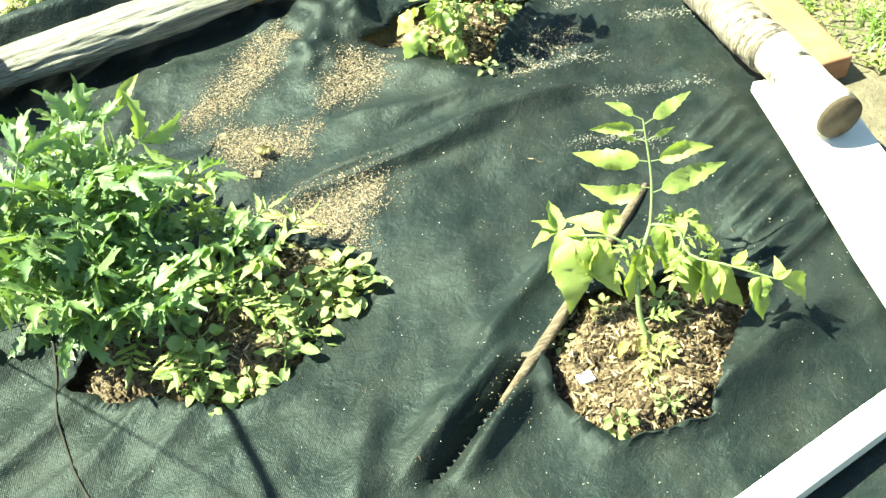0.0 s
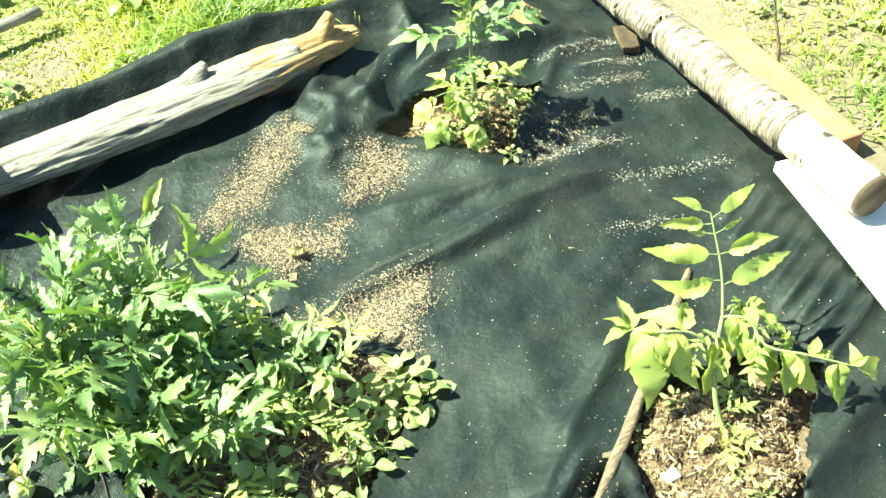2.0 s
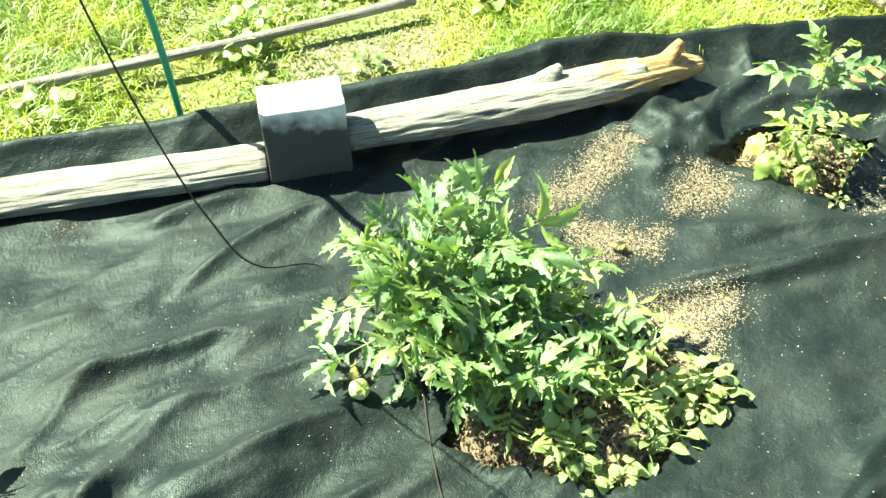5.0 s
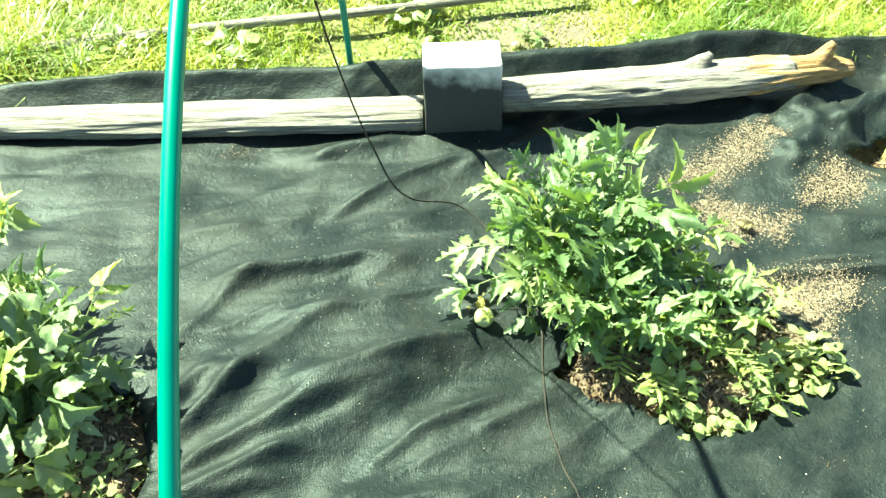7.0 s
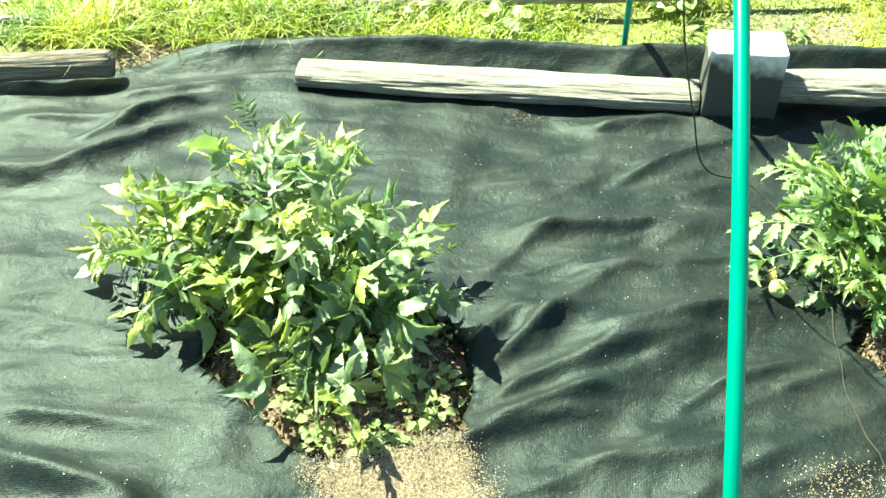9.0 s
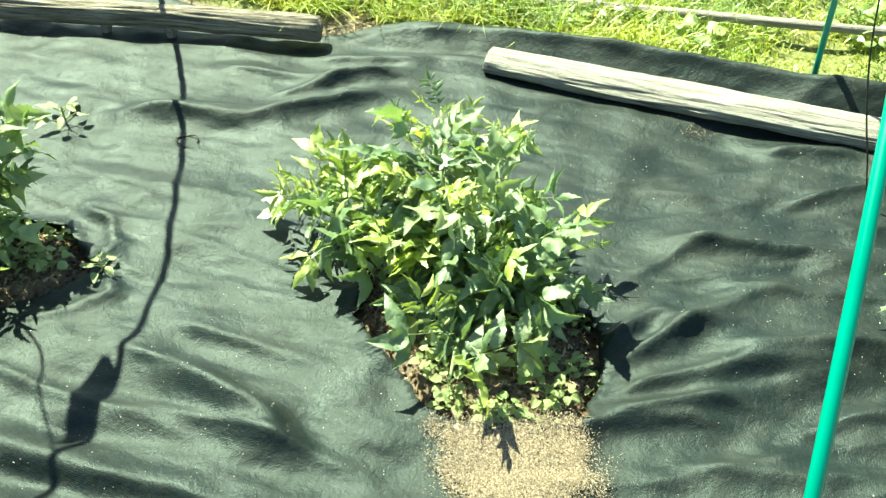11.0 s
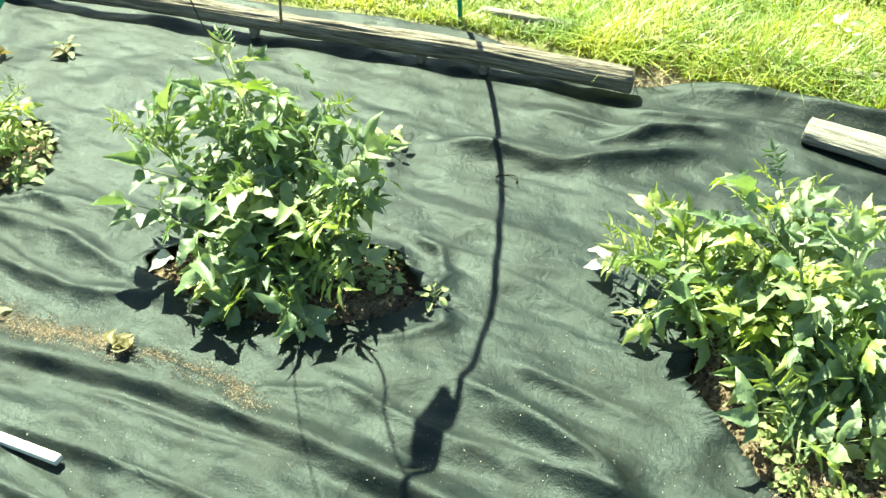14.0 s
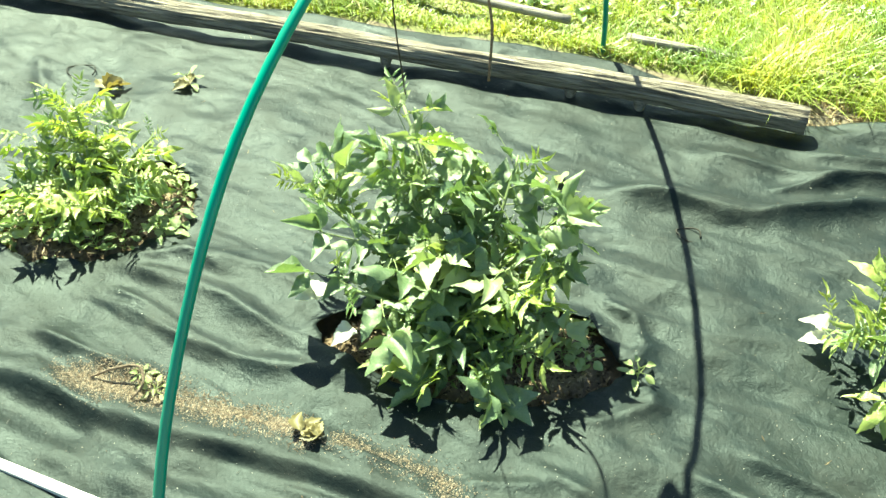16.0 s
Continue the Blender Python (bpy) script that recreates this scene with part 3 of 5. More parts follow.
def log_thing(name, keys, label, material, sides=72, rough=0.1, seed=0, flat=1.0, n=60, category="log"):
    """keys: x, y, z, radius. The object stands at the first key, its length along its own x."""
    p = smooth_path(keys, n)
    o = Vector(p[0][:3])
    ang = math.atan2(p[-1][1] - p[0][1], p[-1][0] - p[0][0])
    inv = Matrix.Rotation(-ang, 4, "Z") @ Matrix.Translation(-o)
    pts = [inv @ Vector(q[:3]) for q in p]
    holder = new(name, None)
    holder.matrix_world = Matrix.Translation(o) @ Matrix.Rotation(ang, 4, "Z")
    part("trunk", tube(pts, [q[3] for q in p], sides, rough, seed, True, flat), material, holder)
    tagged(holder, label, category)
    return holder, inv


def stub(holder, inv, a, b, r0, r1, material, seed=3):
    a, b = inv @ Vector(a), inv @ Vector(b)
    pts = [a.lerp(b, t) for t in (0, 0.3, 0.6, 0.85, 1)]
    part("branch_stub", tube(pts, [r0 * 1.3, r0, (r0 + r1) / 2, r1, r1 * 0.7], 12, 0.25, seed), material, holder)


def box_bm(sx, sy, sz, bevel=0.006, seg=2, jitter=0.0, seed=0, cuts=0):
    bm = bmesh.new()
    bmesh.ops.create_cube(bm, size=1)
    bmesh.ops.scale(bm, vec=(sx, sy, sz), verts=bm.verts)
    bmesh.ops.bevel(bm, geom=bm.edges[:], offset=bevel, segments=seg, affect="EDGES", profile=0.6)
    if cuts:
        bmesh.ops.subdivide_edges(bm, edges=[e for e in bm.edges if e.calc_length() > 2 * bevel + 0.01], cuts=cuts, use_grid_fill=True)
    if jitter:
        for v in bm.verts:
            v.co += Vector(noise.noise_vector(v.co * 14 + Vector((seed, 0, 0)))) * jitter
    return bm


build_ground()
build_cloth()

log_a, inv = log_thing("log", [(-1.625, 2.515, 0.038, 0.058), (-1.25, 2.512, 0.036, 0.067), (-0.8, 2.51, 0.037, 0.067), (-0.415, 2.506, 0.038, 0.067)],
                       "grey weathered split log holding the cloth's far edge", M_LOG, seed=2, rough=0.11, flat=0.56)
stub(log_a, inv, (-1.25, 2.475, 0.03), (-1.22, 2.452, 0.03), 0.022, 0.012, M_LOG)
log_b, inv = log_thing("log", [(-0.2, 2.53, 0.075, 0.06), (0.1, 2.535, 0.085, 0.068), (0.4, 2.55, 0.095, 0.07), (0.62, 2.575, 0.1, 0.06)],
                       "grey split log with a broken tan end and branch stubs", M_LOG, seed=9, rough=0.11, flat=0.66)
p = smooth_path([(0.48, 2.556, 0.096, 0.064), (0.60, 2.57, 0.098, 0.056), (0.71, 2.588, 0.096, 0.046), (0.80, 2.60, 0.088, 0.028)], 24)
part("broken_end", tube([inv @ Vector(q[:3]) for q in p], [q[3] for q in p], 60, 0.24, 21, True, 0.7), M_LOGEND, log_b, "split tan heartwood")
stub(log_b, inv, (0.35, 2.56, 0.12), (0.385, 2.565, 0.17), 0.03, 0.012, M_LOG)
stub(log_b, inv, (0.695, 2.59, 0.11), (0.735, 2.6, 0.172), 0.027, 0.016, M_LOGEND, 5)
log_c, inv = log_thing("log", [(x, y, at_cloth(x, y) + r + 0.012, 0.82 * r) for x, y, r in ((-2.205, 2.458, 0.05), (-2.6, 2.382, 0.049), (-2.9, 2.312, 0.048), (-3.37, 2.2, 0.046), (-4.0, 2.05, 0.046), (-4.6, 1.915, 0.05), (-5.3, 1.76, 0.055))],
                       "long brown bark-covered log lying along the cloth", M_BARK, seed=15, rough=0.2, n=110)

for x, y in ((-2.95, 2.285), (-2.72, 2.335), (-3.6, 2.13)):
    stub(log_c, inv, (x, y + 0.015, at_cloth(x, y) + 0.045), (x + 0.01, y - 0.01, at_cloth(x, y) - 0.004), 0.022, 0.016, M_BARK, 7)

birch = new("birch_log", None)
o, e = Vector((1.474, 1.455, 0.108)), Vector((1.53, 3.05, 0.052))
birch.matrix_world = Matrix.Translation(o) @ (e - o).to_track_quat("Z", "Y").to_matrix().to_4x4()
L = (e - o).length
pts = [(0.006 * math.sin(k * 0.16), 0.004 * math.cos(k * 0.13), 0.25 + (L - 0.25) * k / 90) for k in range(91)]
rad = [0.054 - 0.0001 * k + 0.002 * math.sin(k * 0.33) + (0.004 if k in (36, 60) else 0) + 0.004 * noise.noise(Vector((k * 0.4, 0, 0))) for k in range(91)]
part("bark", tube(pts, rad, 40, 0.07, 4), M_BIRCH, birch)
pts = [(0.003 * math.sin(k * 0.3), 0.004, 0.28 * k / 16) for k in range(17)]
part("peeled_end", tube(pts, [0.047 if k == 0 else 0.0505 + 0.001 * math.sin(k) for k in range(17)], 36, 0.04, 6, caps=False), M_PEEL, birch, "smooth peeled pale wood")
bm = bmesh.new()
bmesh.ops.create_cone(bm, cap_ends=True, segments=36, radius1=0.048, radius2=0.05, depth=0.012, matrix=Matrix.Translation((0, 0.004, 0.003)))
part("cut_end", bm, M_CUT, birch, "brown cut end grain")
tagged(birch, "birch log with peeled end and dark-banded grey bark", "log")

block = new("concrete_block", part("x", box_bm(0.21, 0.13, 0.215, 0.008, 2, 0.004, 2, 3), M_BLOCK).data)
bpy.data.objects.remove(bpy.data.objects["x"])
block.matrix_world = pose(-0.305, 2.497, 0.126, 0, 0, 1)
tagged(block, "concrete block between logs, its sunlit pale top and shaded, stained sides painted in", "block")


def plank(name, a, b, width, thick, label, material, z0=0.02, seed=0):
    a, b = Vector((*a, 0)), Vector((*b, 0))
    ang = math.atan2((b - a).y, (b - a).x)
    ob = part(name, box_bm((b - a).length, width, thick, 0.004, 2, 0.004, seed, 4), material)
    c = (a + b) / 2
    ob.matrix_world = pose(c.x, c.y, z0 + thick / 2, 0, 0, math.degrees(ang))
    return tagged(ob, label, "plank")


plank("plank", (1.512, 1.67), (1.345, 0.84), 0.172, 0.028, "white painted plank under the birch log's end", M_WHITE, 0.026)
plank("plank", (0.52, 0.752), (1.235, 0.893), 0.055, 0.035, "narrow white painted plank along the bed's near edge", M_WHITE, 0.03, 4)
plank("plank", (-3.75, 0.178), (-2.665, 0.362), 0.024, 0.018, "narrow white painted plank with peeling edge", M_WHITE, 0.026, 8)

ob = part("terracotta_board", box_bm(0.5, 0.09, 0.06, 0.006, 2, 0.004, 1, 4), M_TERRA)
ob.matrix_world = pose(1.645, 1.915, 0.024, 0, 0, 87)
tagged(ob, "terracotta coloured board behind the birch log", "board")


# ---- hoops ----
def hoop(keys, label):
    """A bent tube through keys, from its near foot to its far one."""
    p = smooth_path([(*k, 0) for k in keys], 72)
    ob = part("garden_hoop", tube([q[:3] for q in p], [0.0095 + 0.0002 * math.sin(0.7 * k) for k in range(72)], 16, 0.015, 3), M_HOOP)
    return tagged(ob, label, "garden hoop", "hoops over the bed")


hoop([(-0.519, 0.25, -0.08), (-0.548, 0.255, 0.25), (-0.5705, 0.351, 0.5), (-0.587, 0.535, 0.75), (-0.598, 0.807, 1.0), (-0.604, 1.05, 1.15), (-0.61, 1.5, 1.27), (-0.62, 2.0, 1.17), (-0.63, 2.4, 0.86), (-0.634, 2.65, 0.46), (-0.633, 2.735, 0.1), (-0.632, 2.74, -0.08)],
     "green plastic tube hoop arching over the bed")
hoop([(-2.522, 0.0, -0.08), (-2.603, 0.085, 0.25), (-2.653, 0.193, 0.5), (-2.676, 0.34, 0.75), (-2.68, 0.53, 1.0), (-2.69, 0.85, 1.2), (-2.745, 1.32, 1.28), (-2.82, 1.85, 1.14), (-2.91, 2.3, 0.76), (-2.965, 2.54, 0.36), (-2.975, 2.6, 0.1), (-2.976, 2.605, -0.08)],
     "green plastic tube hoop leaning over the bed")


# ---- twine and rag on the hoops ----
def twine(points, r, label, n=24, mat_=None):
    p = smooth_path([(*q, 0) for q in points], n)
    ob = part("twine", tube([q[:3] for q in p], [r] * n, 6), mat_ or M_TWINE)
    return tagged(ob, label, "twine")


twine([(-0.585, 1.62, 1.262), (-0.6, 1.72, 1.1), (-0.59, 1.80, 0.86), (-0.56, 1.86, 0.61), (-0.51, 1.88, 0.40), (-0.43, 1.965, 0.17), (-0.33, 2.02, 0.105), (-0.2, 1.85, 0.06)] + [(x, y, at_cloth(x, y) + 0.0022) for x, y, *_ in smooth_path([(-0.15, 1.66, 0, 0), (-0.158, 1.55, 0, 0), (-0.16, 1.45, 0, 0), (-0.145, 1.34, 0, 0), (-0.115, 1.24, 0, 0), (-0.06, 1.1, 0, 0), (-0.03, 0.97, 0, 0)], 50)], 0.0021, "thin dark twine sagging from a hoop past a tomato plant", 170)
twine([(-2.72, 1.02, 1.225), (-2.78, 1.08, 0.98), (-2.85, 1.2, 0.68), (-3.06, 1.5, 0.42)], 0.0018, "brown twine tying a tomato plant to a hoop")
twine([(-2.745, 1.28, 1.268), (-2.735, 1.3, 1.0), (-2.7, 1.325, 0.81), (-2.70, 1.315, 0.67)], 0.0035, "frayed brown twine end hanging from a hoop", mat_=M_STICK)

rag = bmesh.new()
bmesh.ops.create_icosphere(rag, subdivisions=4, radius=1)
for v in rag.verts:
    q = noise.noise(v.co * 2.1) * 0.35 + noise.noise(v.co * 5) * 0.12
    taper = 1.0 - 0.35 * v.co.z
    v.co = Vector((v.co.x * 0.028 * taper * (1 + q), v.co.y * 0.026 * taper * (1 + q), v.co.z * 0.125 * (1 + 0.3 * q)))
ob = part("rolled_rag", rag, M_RAG)
ob.matrix_world = pose(-2.77, 1.42, 1.225, 84, 0, 8)
tagged(ob, "dark rolled rag tied under a hoop", "rag")


# ---- leaves ----
def leaflet(V, F, p, d, up, length, width, droop, cup, rng, steps=14, serr=0.14, blunt=False):
    """One blade: forward teeth of uneven depth, a creased rib, quilted veins and a rolled rim."""
    d = d.normalized()
    side = d.cross(up).normalized()
    up = side.cross(d).normalized()
    base = len(V)
    twist = rng.uniform(-0.8, 0.8)
    sway = rng.uniform(-0.16, 0.16)
    curl = rng.uniform(-0.7, 0.6)
    ph = rng.uniform(0, 6)
    for k in range(steps + 1):
        t = k / steps
        c = p + d * (length * (t - 0.2 * droop * t * t)) - up * (length * droop * t * t * 0.75) + side * (length * sway * math.sin(math.pi * t))
        body = math.sin(math.pi * t ** 0.85) ** 0.6 if blunt else math.sin(math.pi * t ** 0.72) ** 0.95 * (1.12 - 0.25 * t)
        a = twist * t
        s2 = side * math.cos(a) + up * math.sin(a)
        u2 = up * math.cos(a) - side * math.sin(a)
        out = k % 2
        vein = (0.15 if out else -0.17) * min(width, 0.4 * length * 0.35)
        for q in (-1.0, -0.55, 0.0, 0.55, 1.0):
            rim = abs(q) == 1
            depth = serr * rng.uniform(0.5, 1.5) * (1.0 if rim else 0.1)
            tooth = 1 + (depth if out else -depth)
            w = 0 if k == steps else width * body * q * tooth
            lift = cup * abs(w) + curl * w * w / max(width, 1e-6) + (vein if abs(q) == 0.55 else 0) * body + 0.22 * width * body * q * math.sin(k * 0.9 + ph)
            lag = d * (length * body * ((0.45 * depth if out else 0) - 0.05) * abs(q))
            V.append(c + s2 * w + u2 * lift + lag)
    for k in range(steps):
        for q in range(4):
            i = base + 5 * k + q
            F.append((i, i + 1, i + 6, i + 5))


def stalk(V, F, pts, r0, r1):
    base = len(V)
    for k, p in enumerate(pts):
        t = (pts[min(k + 1, len(pts) - 1)] - pts[max(k - 1, 0)]).normalized()
        a = t.orthogonal().normalized()
        b = t.cross(a)
        r = r0 + (r1 - r0) * k / (len(pts) - 1)
        for s in range(4):
            w = math.pi * s / 2
            V.append(p + a * (r * math.cos(w)) + b * (r * math.sin(w)))
    for k in range(len(pts) - 1):
        for s in range(4):
            i, j = base + 4 * k, base + 4 * k + 4
            F.append((i + s, i + (s + 1) % 4, j + (s + 1) % 4, j + s))


def leaf_mesh(seed, pairs, hang, broad, material, arch=0.35, serr=0.1, s0=0.26, size=0.38, steps=14):
    """A compound leaf, one metre long along its own y, to be scaled."""
    rng = random.Random(seed)
    V, F, kinds = [], [], []
    rach = [Vector((0.04 * math.sin(3 * s + seed), s, 0.18 * s - arch * s * s)) for s in [k / 8 * 0.72 for k in range(9)]]
    stalk(V, F, rach, 0.011, 0.005)
    kinds += [1] * len(F)
    up = Vector((0, 0, 1))

    def on(s):
        x = s / 0.72 * 8
        i = min(int(x), 7)
        return rach[i].lerp(rach[i + 1], x - i), (rach[i + 1] - rach[i]).normalized()

    def add(p, d, length, width):
        d = (d - up * hang * rng.uniform(0.6, 1.2)).normalized()
        n0 = len(F)
        leaflet(V, F, p, d, up + Vector((rng.uniform(-.3, .3), rng.uniform(-.3, .3), 0)), length, width, rng.uniform(0.0, 0.6), rng.uniform(-0.4, 1.0), rng, steps, serr)
        kinds.extend([0] * (len(F) - n0))

    for k in range(pairs):
        s = s0 + (0.70 - s0) * k / max(1, pairs - 1)
        for sd in (-1, 1):
            p, t = on(min(0.71, s + rng.uniform(-0.02, 0.02)))
            out = (Vector((sd, 0, 0)) * 0.9 + t * rng.uniform(0.3, 0.7)).normalized()
            ln = (size - 0.04 * abs(k - 0.6 * pairs)) * rng.uniform(0.85, 1.15)
            stalk(V, F, [p, p + out * 0.04], 0.006, 0.005)
            kinds.extend([1] * 4)
            add(p + out * 0.03, out, ln, ln * broad * rng.uniform(0.85, 1.15))
            if rng.random() < 0.5:
                p2, t2 = on(max(0.15, s - 0.07))
                add(p2, (Vector((sd, 0, 0)) + t2 * 0.4), 0.3 * size, 0.1 * size)
    p, t = on(0.72)
    add(p, t, size * 1.12, size * 1.2 * broad)
    me = raw_mesh("leaf", [tuple(v) for v in V], F, material)
    me.materials.append(M_STEM)
    me.polygons.foreach_set("material_index", kinds)
    return me


def leaf_at(parent, me, p, az, pitch, roll, size, name="leaf"):
    ob = part(name, me, None, parent)
    ob.matrix_local = parent.matrix_world.inverted() @ Matrix.Translation(p) @ Euler((radians(pitch), radians(roll), radians(az)), "XYZ").to_matrix().to_4x4() @ Matrix.Scale(size, 4)
    return ob


def leaf_to(parent, me, a, b, roll=0, name="leaf"):
    """A leaf from its foot a to its tip b."""
    d = Vector(b) - Vector(a)
    return leaf_at(parent, me, Vector(a), math.degrees(math.atan2(-d.x, d.y)), math.degrees(math.asin(d.z / d.length)), roll, d.length / 1.05, name)


def blade_mesh(seed, material, broad=0.36, droop=0.5, steps=12, serr=0.06, blunt=False):
    """A single broad curled blade, one metre long along its own y."""
    V, F = [], []
    leaflet(V, F, Vector((0, 0, 0)), Vector((0, 1, 0.4 * droop)), Vector((0, 0, 1)), 1.0, broad, droop, 0.5, random.Random(seed), steps, serr, blunt)
    return raw_mesh("leaf", [tuple(v) for v in V], F, material)


def flat_leaf(seed):
    """An upright leaf whose long pointed leaflets stand out flat from the rib."""
    rng = random.Random(seed)
    V, F, kinds = [], [], []
    rach = [Vector((0.03 * math.sin(4 * s), s, 0.05 * s)) for s in [k / 20 for k in range(21)]]
    stalk(V, F, rach, 0.019, 0.009)
    kinds += [1] * len(F)
    for s, sd, ln, rise in ((0.36, -1, 0.68, 0.1), (0.34, 1, 0.78, 0.32), (0.6, -1, 0.74, 0.16), (0.63, 1, 0.62, 0.14), (0.8, -1, 0.2, 0.2), (0.82, 1, 0.24, 0.4), (0.94, -1, 0.5, 0.05), (0.97, 1, 0.5, 0.6), (1.0, -1, 0.34, 0.5)):
        p = rach[int(s * 20)]
        d = Vector((sd, rise, rng.uniform(0, 0.12)))
        stalk(V, F, [p, p + d * 0.1], 0.009, 0.007)
        kinds += [1] * 4
        n0 = len(F)
        leaflet(V, F, p + d * 0.09, d, Vector((0, -0.2, 1)), ln * 0.9, ln * 0.135, 0.18, 0.35, rng, 14, 0.07)
        kinds += [0] * (len(F) - n0)
    me = raw_mesh("leaf", [tuple(v) for v in V], F, M_LIME)
    me.materials.append(M_STEM)
    me.polygons.foreach_set("material_index", kinds)
    return me


LEAVES = {
    "green": [leaf_mesh(100 + k, 3 + k % 2, (-0.3, -0.05, 0.2)[k % 3], 0.155 + 0.025 * (k % 3), M_GREEN, 0.1 + 0.12 * (k % 3), (0.04, 0.09)[k % 2], 0.2, 0.4) for k in range(14)],
    "lobed": [leaf_mesh(150 + k, 3 + k % 2, (-0.2, 0.0, 0.2)[k % 3], 0.135 + 0.02 * (k % 3), M_GREEN, 0.15 + 0.12 * (k % 3), 0.3, 0.14, 0.4, 10) for k in range(9)],
    "sage": [leaf_mesh(130 + k, 2 + k % 2, (-0.35, -0.05, 0.25)[k % 3], 0.17 + 0.03 * (k % 3), M_SAGE, 0.05 + 0.16 * (k % 3), (0.03, 0.08)[k % 2], 0.22, 0.44) for k in range(12)],
    "lime": [leaf_mesh(200 + k, 3, (-0.3, 0.1, 0.4)[k % 3], 0.17, M_LIME, 0.25, 0.08, size=0.4) for k in range(8)],
    "droop": [leaf_mesh(250 + k, 2 + k % 2, 0.8, 0.29, M_LIME, 0.4, 0.07, 0.24, 0.47) for k in range(4)],
    "flat": [flat_leaf(270)],
    "wilted": [blade_mesh(275 + k, M_LIME, 0.2 + 0.02 * (k % 4), 0.2 + 0.1 * (k % 4), 14, 0.04) for k in range(6)],
    "yellow": [leaf_mesh(280 + k, 1, 0.7, 0.2, M_YELLOW, 0.4, 0.14, 0.3, 0.6) for k in range(2)],
    "sunlit_white": [blade_mesh(290 + k, M_SUNLIT_WHITE) for k in range(2)],
    "flag": [blade_mesh(295, M_LIME, 0.16, 0.6, 14, 0.06)],
    "fine": [leaf_mesh(300 + k, 6, 0.1, 0.11, M_LIME, 0.2) for k in range(3)],
    "tip": [leaf_mesh(320 + k, 5, -0.2, 0.1, M_LIME if k % 2 else M_GREEN, 0.1, 0.16, 0.16, 0.34, 10) for k in range(4)],
}


def tomato(label, base, stems, kinds, sizes, seed, spread=1.0, radius=0.008, gap=0.045, start=0.12, name="tomato_plant", category="tomato plant"):
    """stems: lists of points from the base; leaves grow all along them."""
    rng = random.Random(seed)
    root = new(name, None)
    root.matrix_world = Matrix.Translation(base)
    back = root.matrix_world.inverted()
    az = rng.uniform(0, 360)
    for st in stems:
        p = smooth_path([(*q, 0) for q in st], 14)
        pts = [Vector(q[:3]) for q in p]
        part("stem", tube([back @ q for q in pts], [radius * (1 - 0.55 * k / 13) for k in range(14)], 8, 0.12, seed), M_STEM, root)
        length = sum((b - a).length for a, b in zip(pts, pts[1:]))
        n = max(3, int(length / gap))
        head = pts[-1] - pts[0]
        for k in range(n):
            t = start + (1 - start) * (k + 0.5) / n
            x = t * 13
            i = min(int(x), 12)
            q = pts[i].lerp(pts[i + 1], x - i)
            az += 137.5 + rng.uniform(-25, 25)
            size = rng.uniform(*sizes) * (0.75 + 0.5 * math.sin(math.pi * min(1, t * 0.85)))
            pitch = rng.uniform(-14, 40) + 30 * t * t
            tip = t > 0.86
            if tip:
                pitch = rng.uniform(20, 58)
                size *= 0.75
            if q.z < 0.08:
                pitch = max(pitch, 12)
            leaf_at(root, rng.choice(LEAVES["tip" if tip and rng.random() < 0.6 else rng.choice(kinds)]), q, az, pitch, rng.uniform(-55, 55), size)
    return tagged(root, label, category)


bushy = tomato("bushy green tomato plant sprawling from a cloth hole", (0.152, 1.600, 0.000), [
    [(0.152, 1.600, 0.000), (0.045, 1.675, 0.075), (-0.08, 1.790, 0.130), (-0.205, 1.930, 0.160)],
    [(0.085, 1.650, 0.050), (0.010, 1.776, 0.120), (-0.014, 1.898, 0.180), (0.005, 2.000, 0.205)],
    [(0.045, 1.675, 0.075), (-0.090, 1.720, 0.110), (-0.200, 1.770, 0.105)],
    [(0.010, 1.700, 0.090), (-0.056, 1.816, 0.150), (-0.128, 1.930, 0.220)],
    [(0.030, 1.690, 0.080), (-0.080, 1.756, 0.150), (-0.187, 1.843, 0.215)],
    [(0.060, 1.665, 0.060), (0.060, 1.767, 0.120), (0.085, 1.875, 0.175)],
], ["lobed"] * 7 + ["tip"], (0.135, 0.2), 11, radius=0.0095, gap=0.024, start=0.28)
for st in ([(0.10, 1.545, -0.01), (0.085, 1.57, 0.06), (0.075, 1.59, 0.115)], [(0.13, 1.66, 0.03), (0.11, 1.73, 0.11), (0.10, 1.785, 0.17)], [(0.17, 1.62, 0.01), (0.21, 1.66, 0.07), (0.225, 1.70, 0.1)], [(0.06, 1.60, 0.0), (0.02, 1.61, 0.06), (0.0, 1.62, 0.09)], [(0.2, 1.6, -0.01), (0.26, 1.62, 0.05), (0.29, 1.65, 0.075)]):
    p = smooth_path([(*q, 0) for q in st], 8)
    part("stem", tube([bushy.matrix_world.inverted() @ Vector(q[:3]) for q in p], [0.006 - 0.0004 * k for k in range(8)], 8, 0.1, 3), M_STEM, bushy)
    for k in range(8):
        leaf_at(bushy, LEAVES["tip" if k % 2 else "green"][k % 4], Vector(p[min(7, 2 + k)][:3]), 137 * k + 300 * st[0][0], 58 - 45 * (k % 2) - 2 * k, 0, (0.125, 0.15)[k % 2])
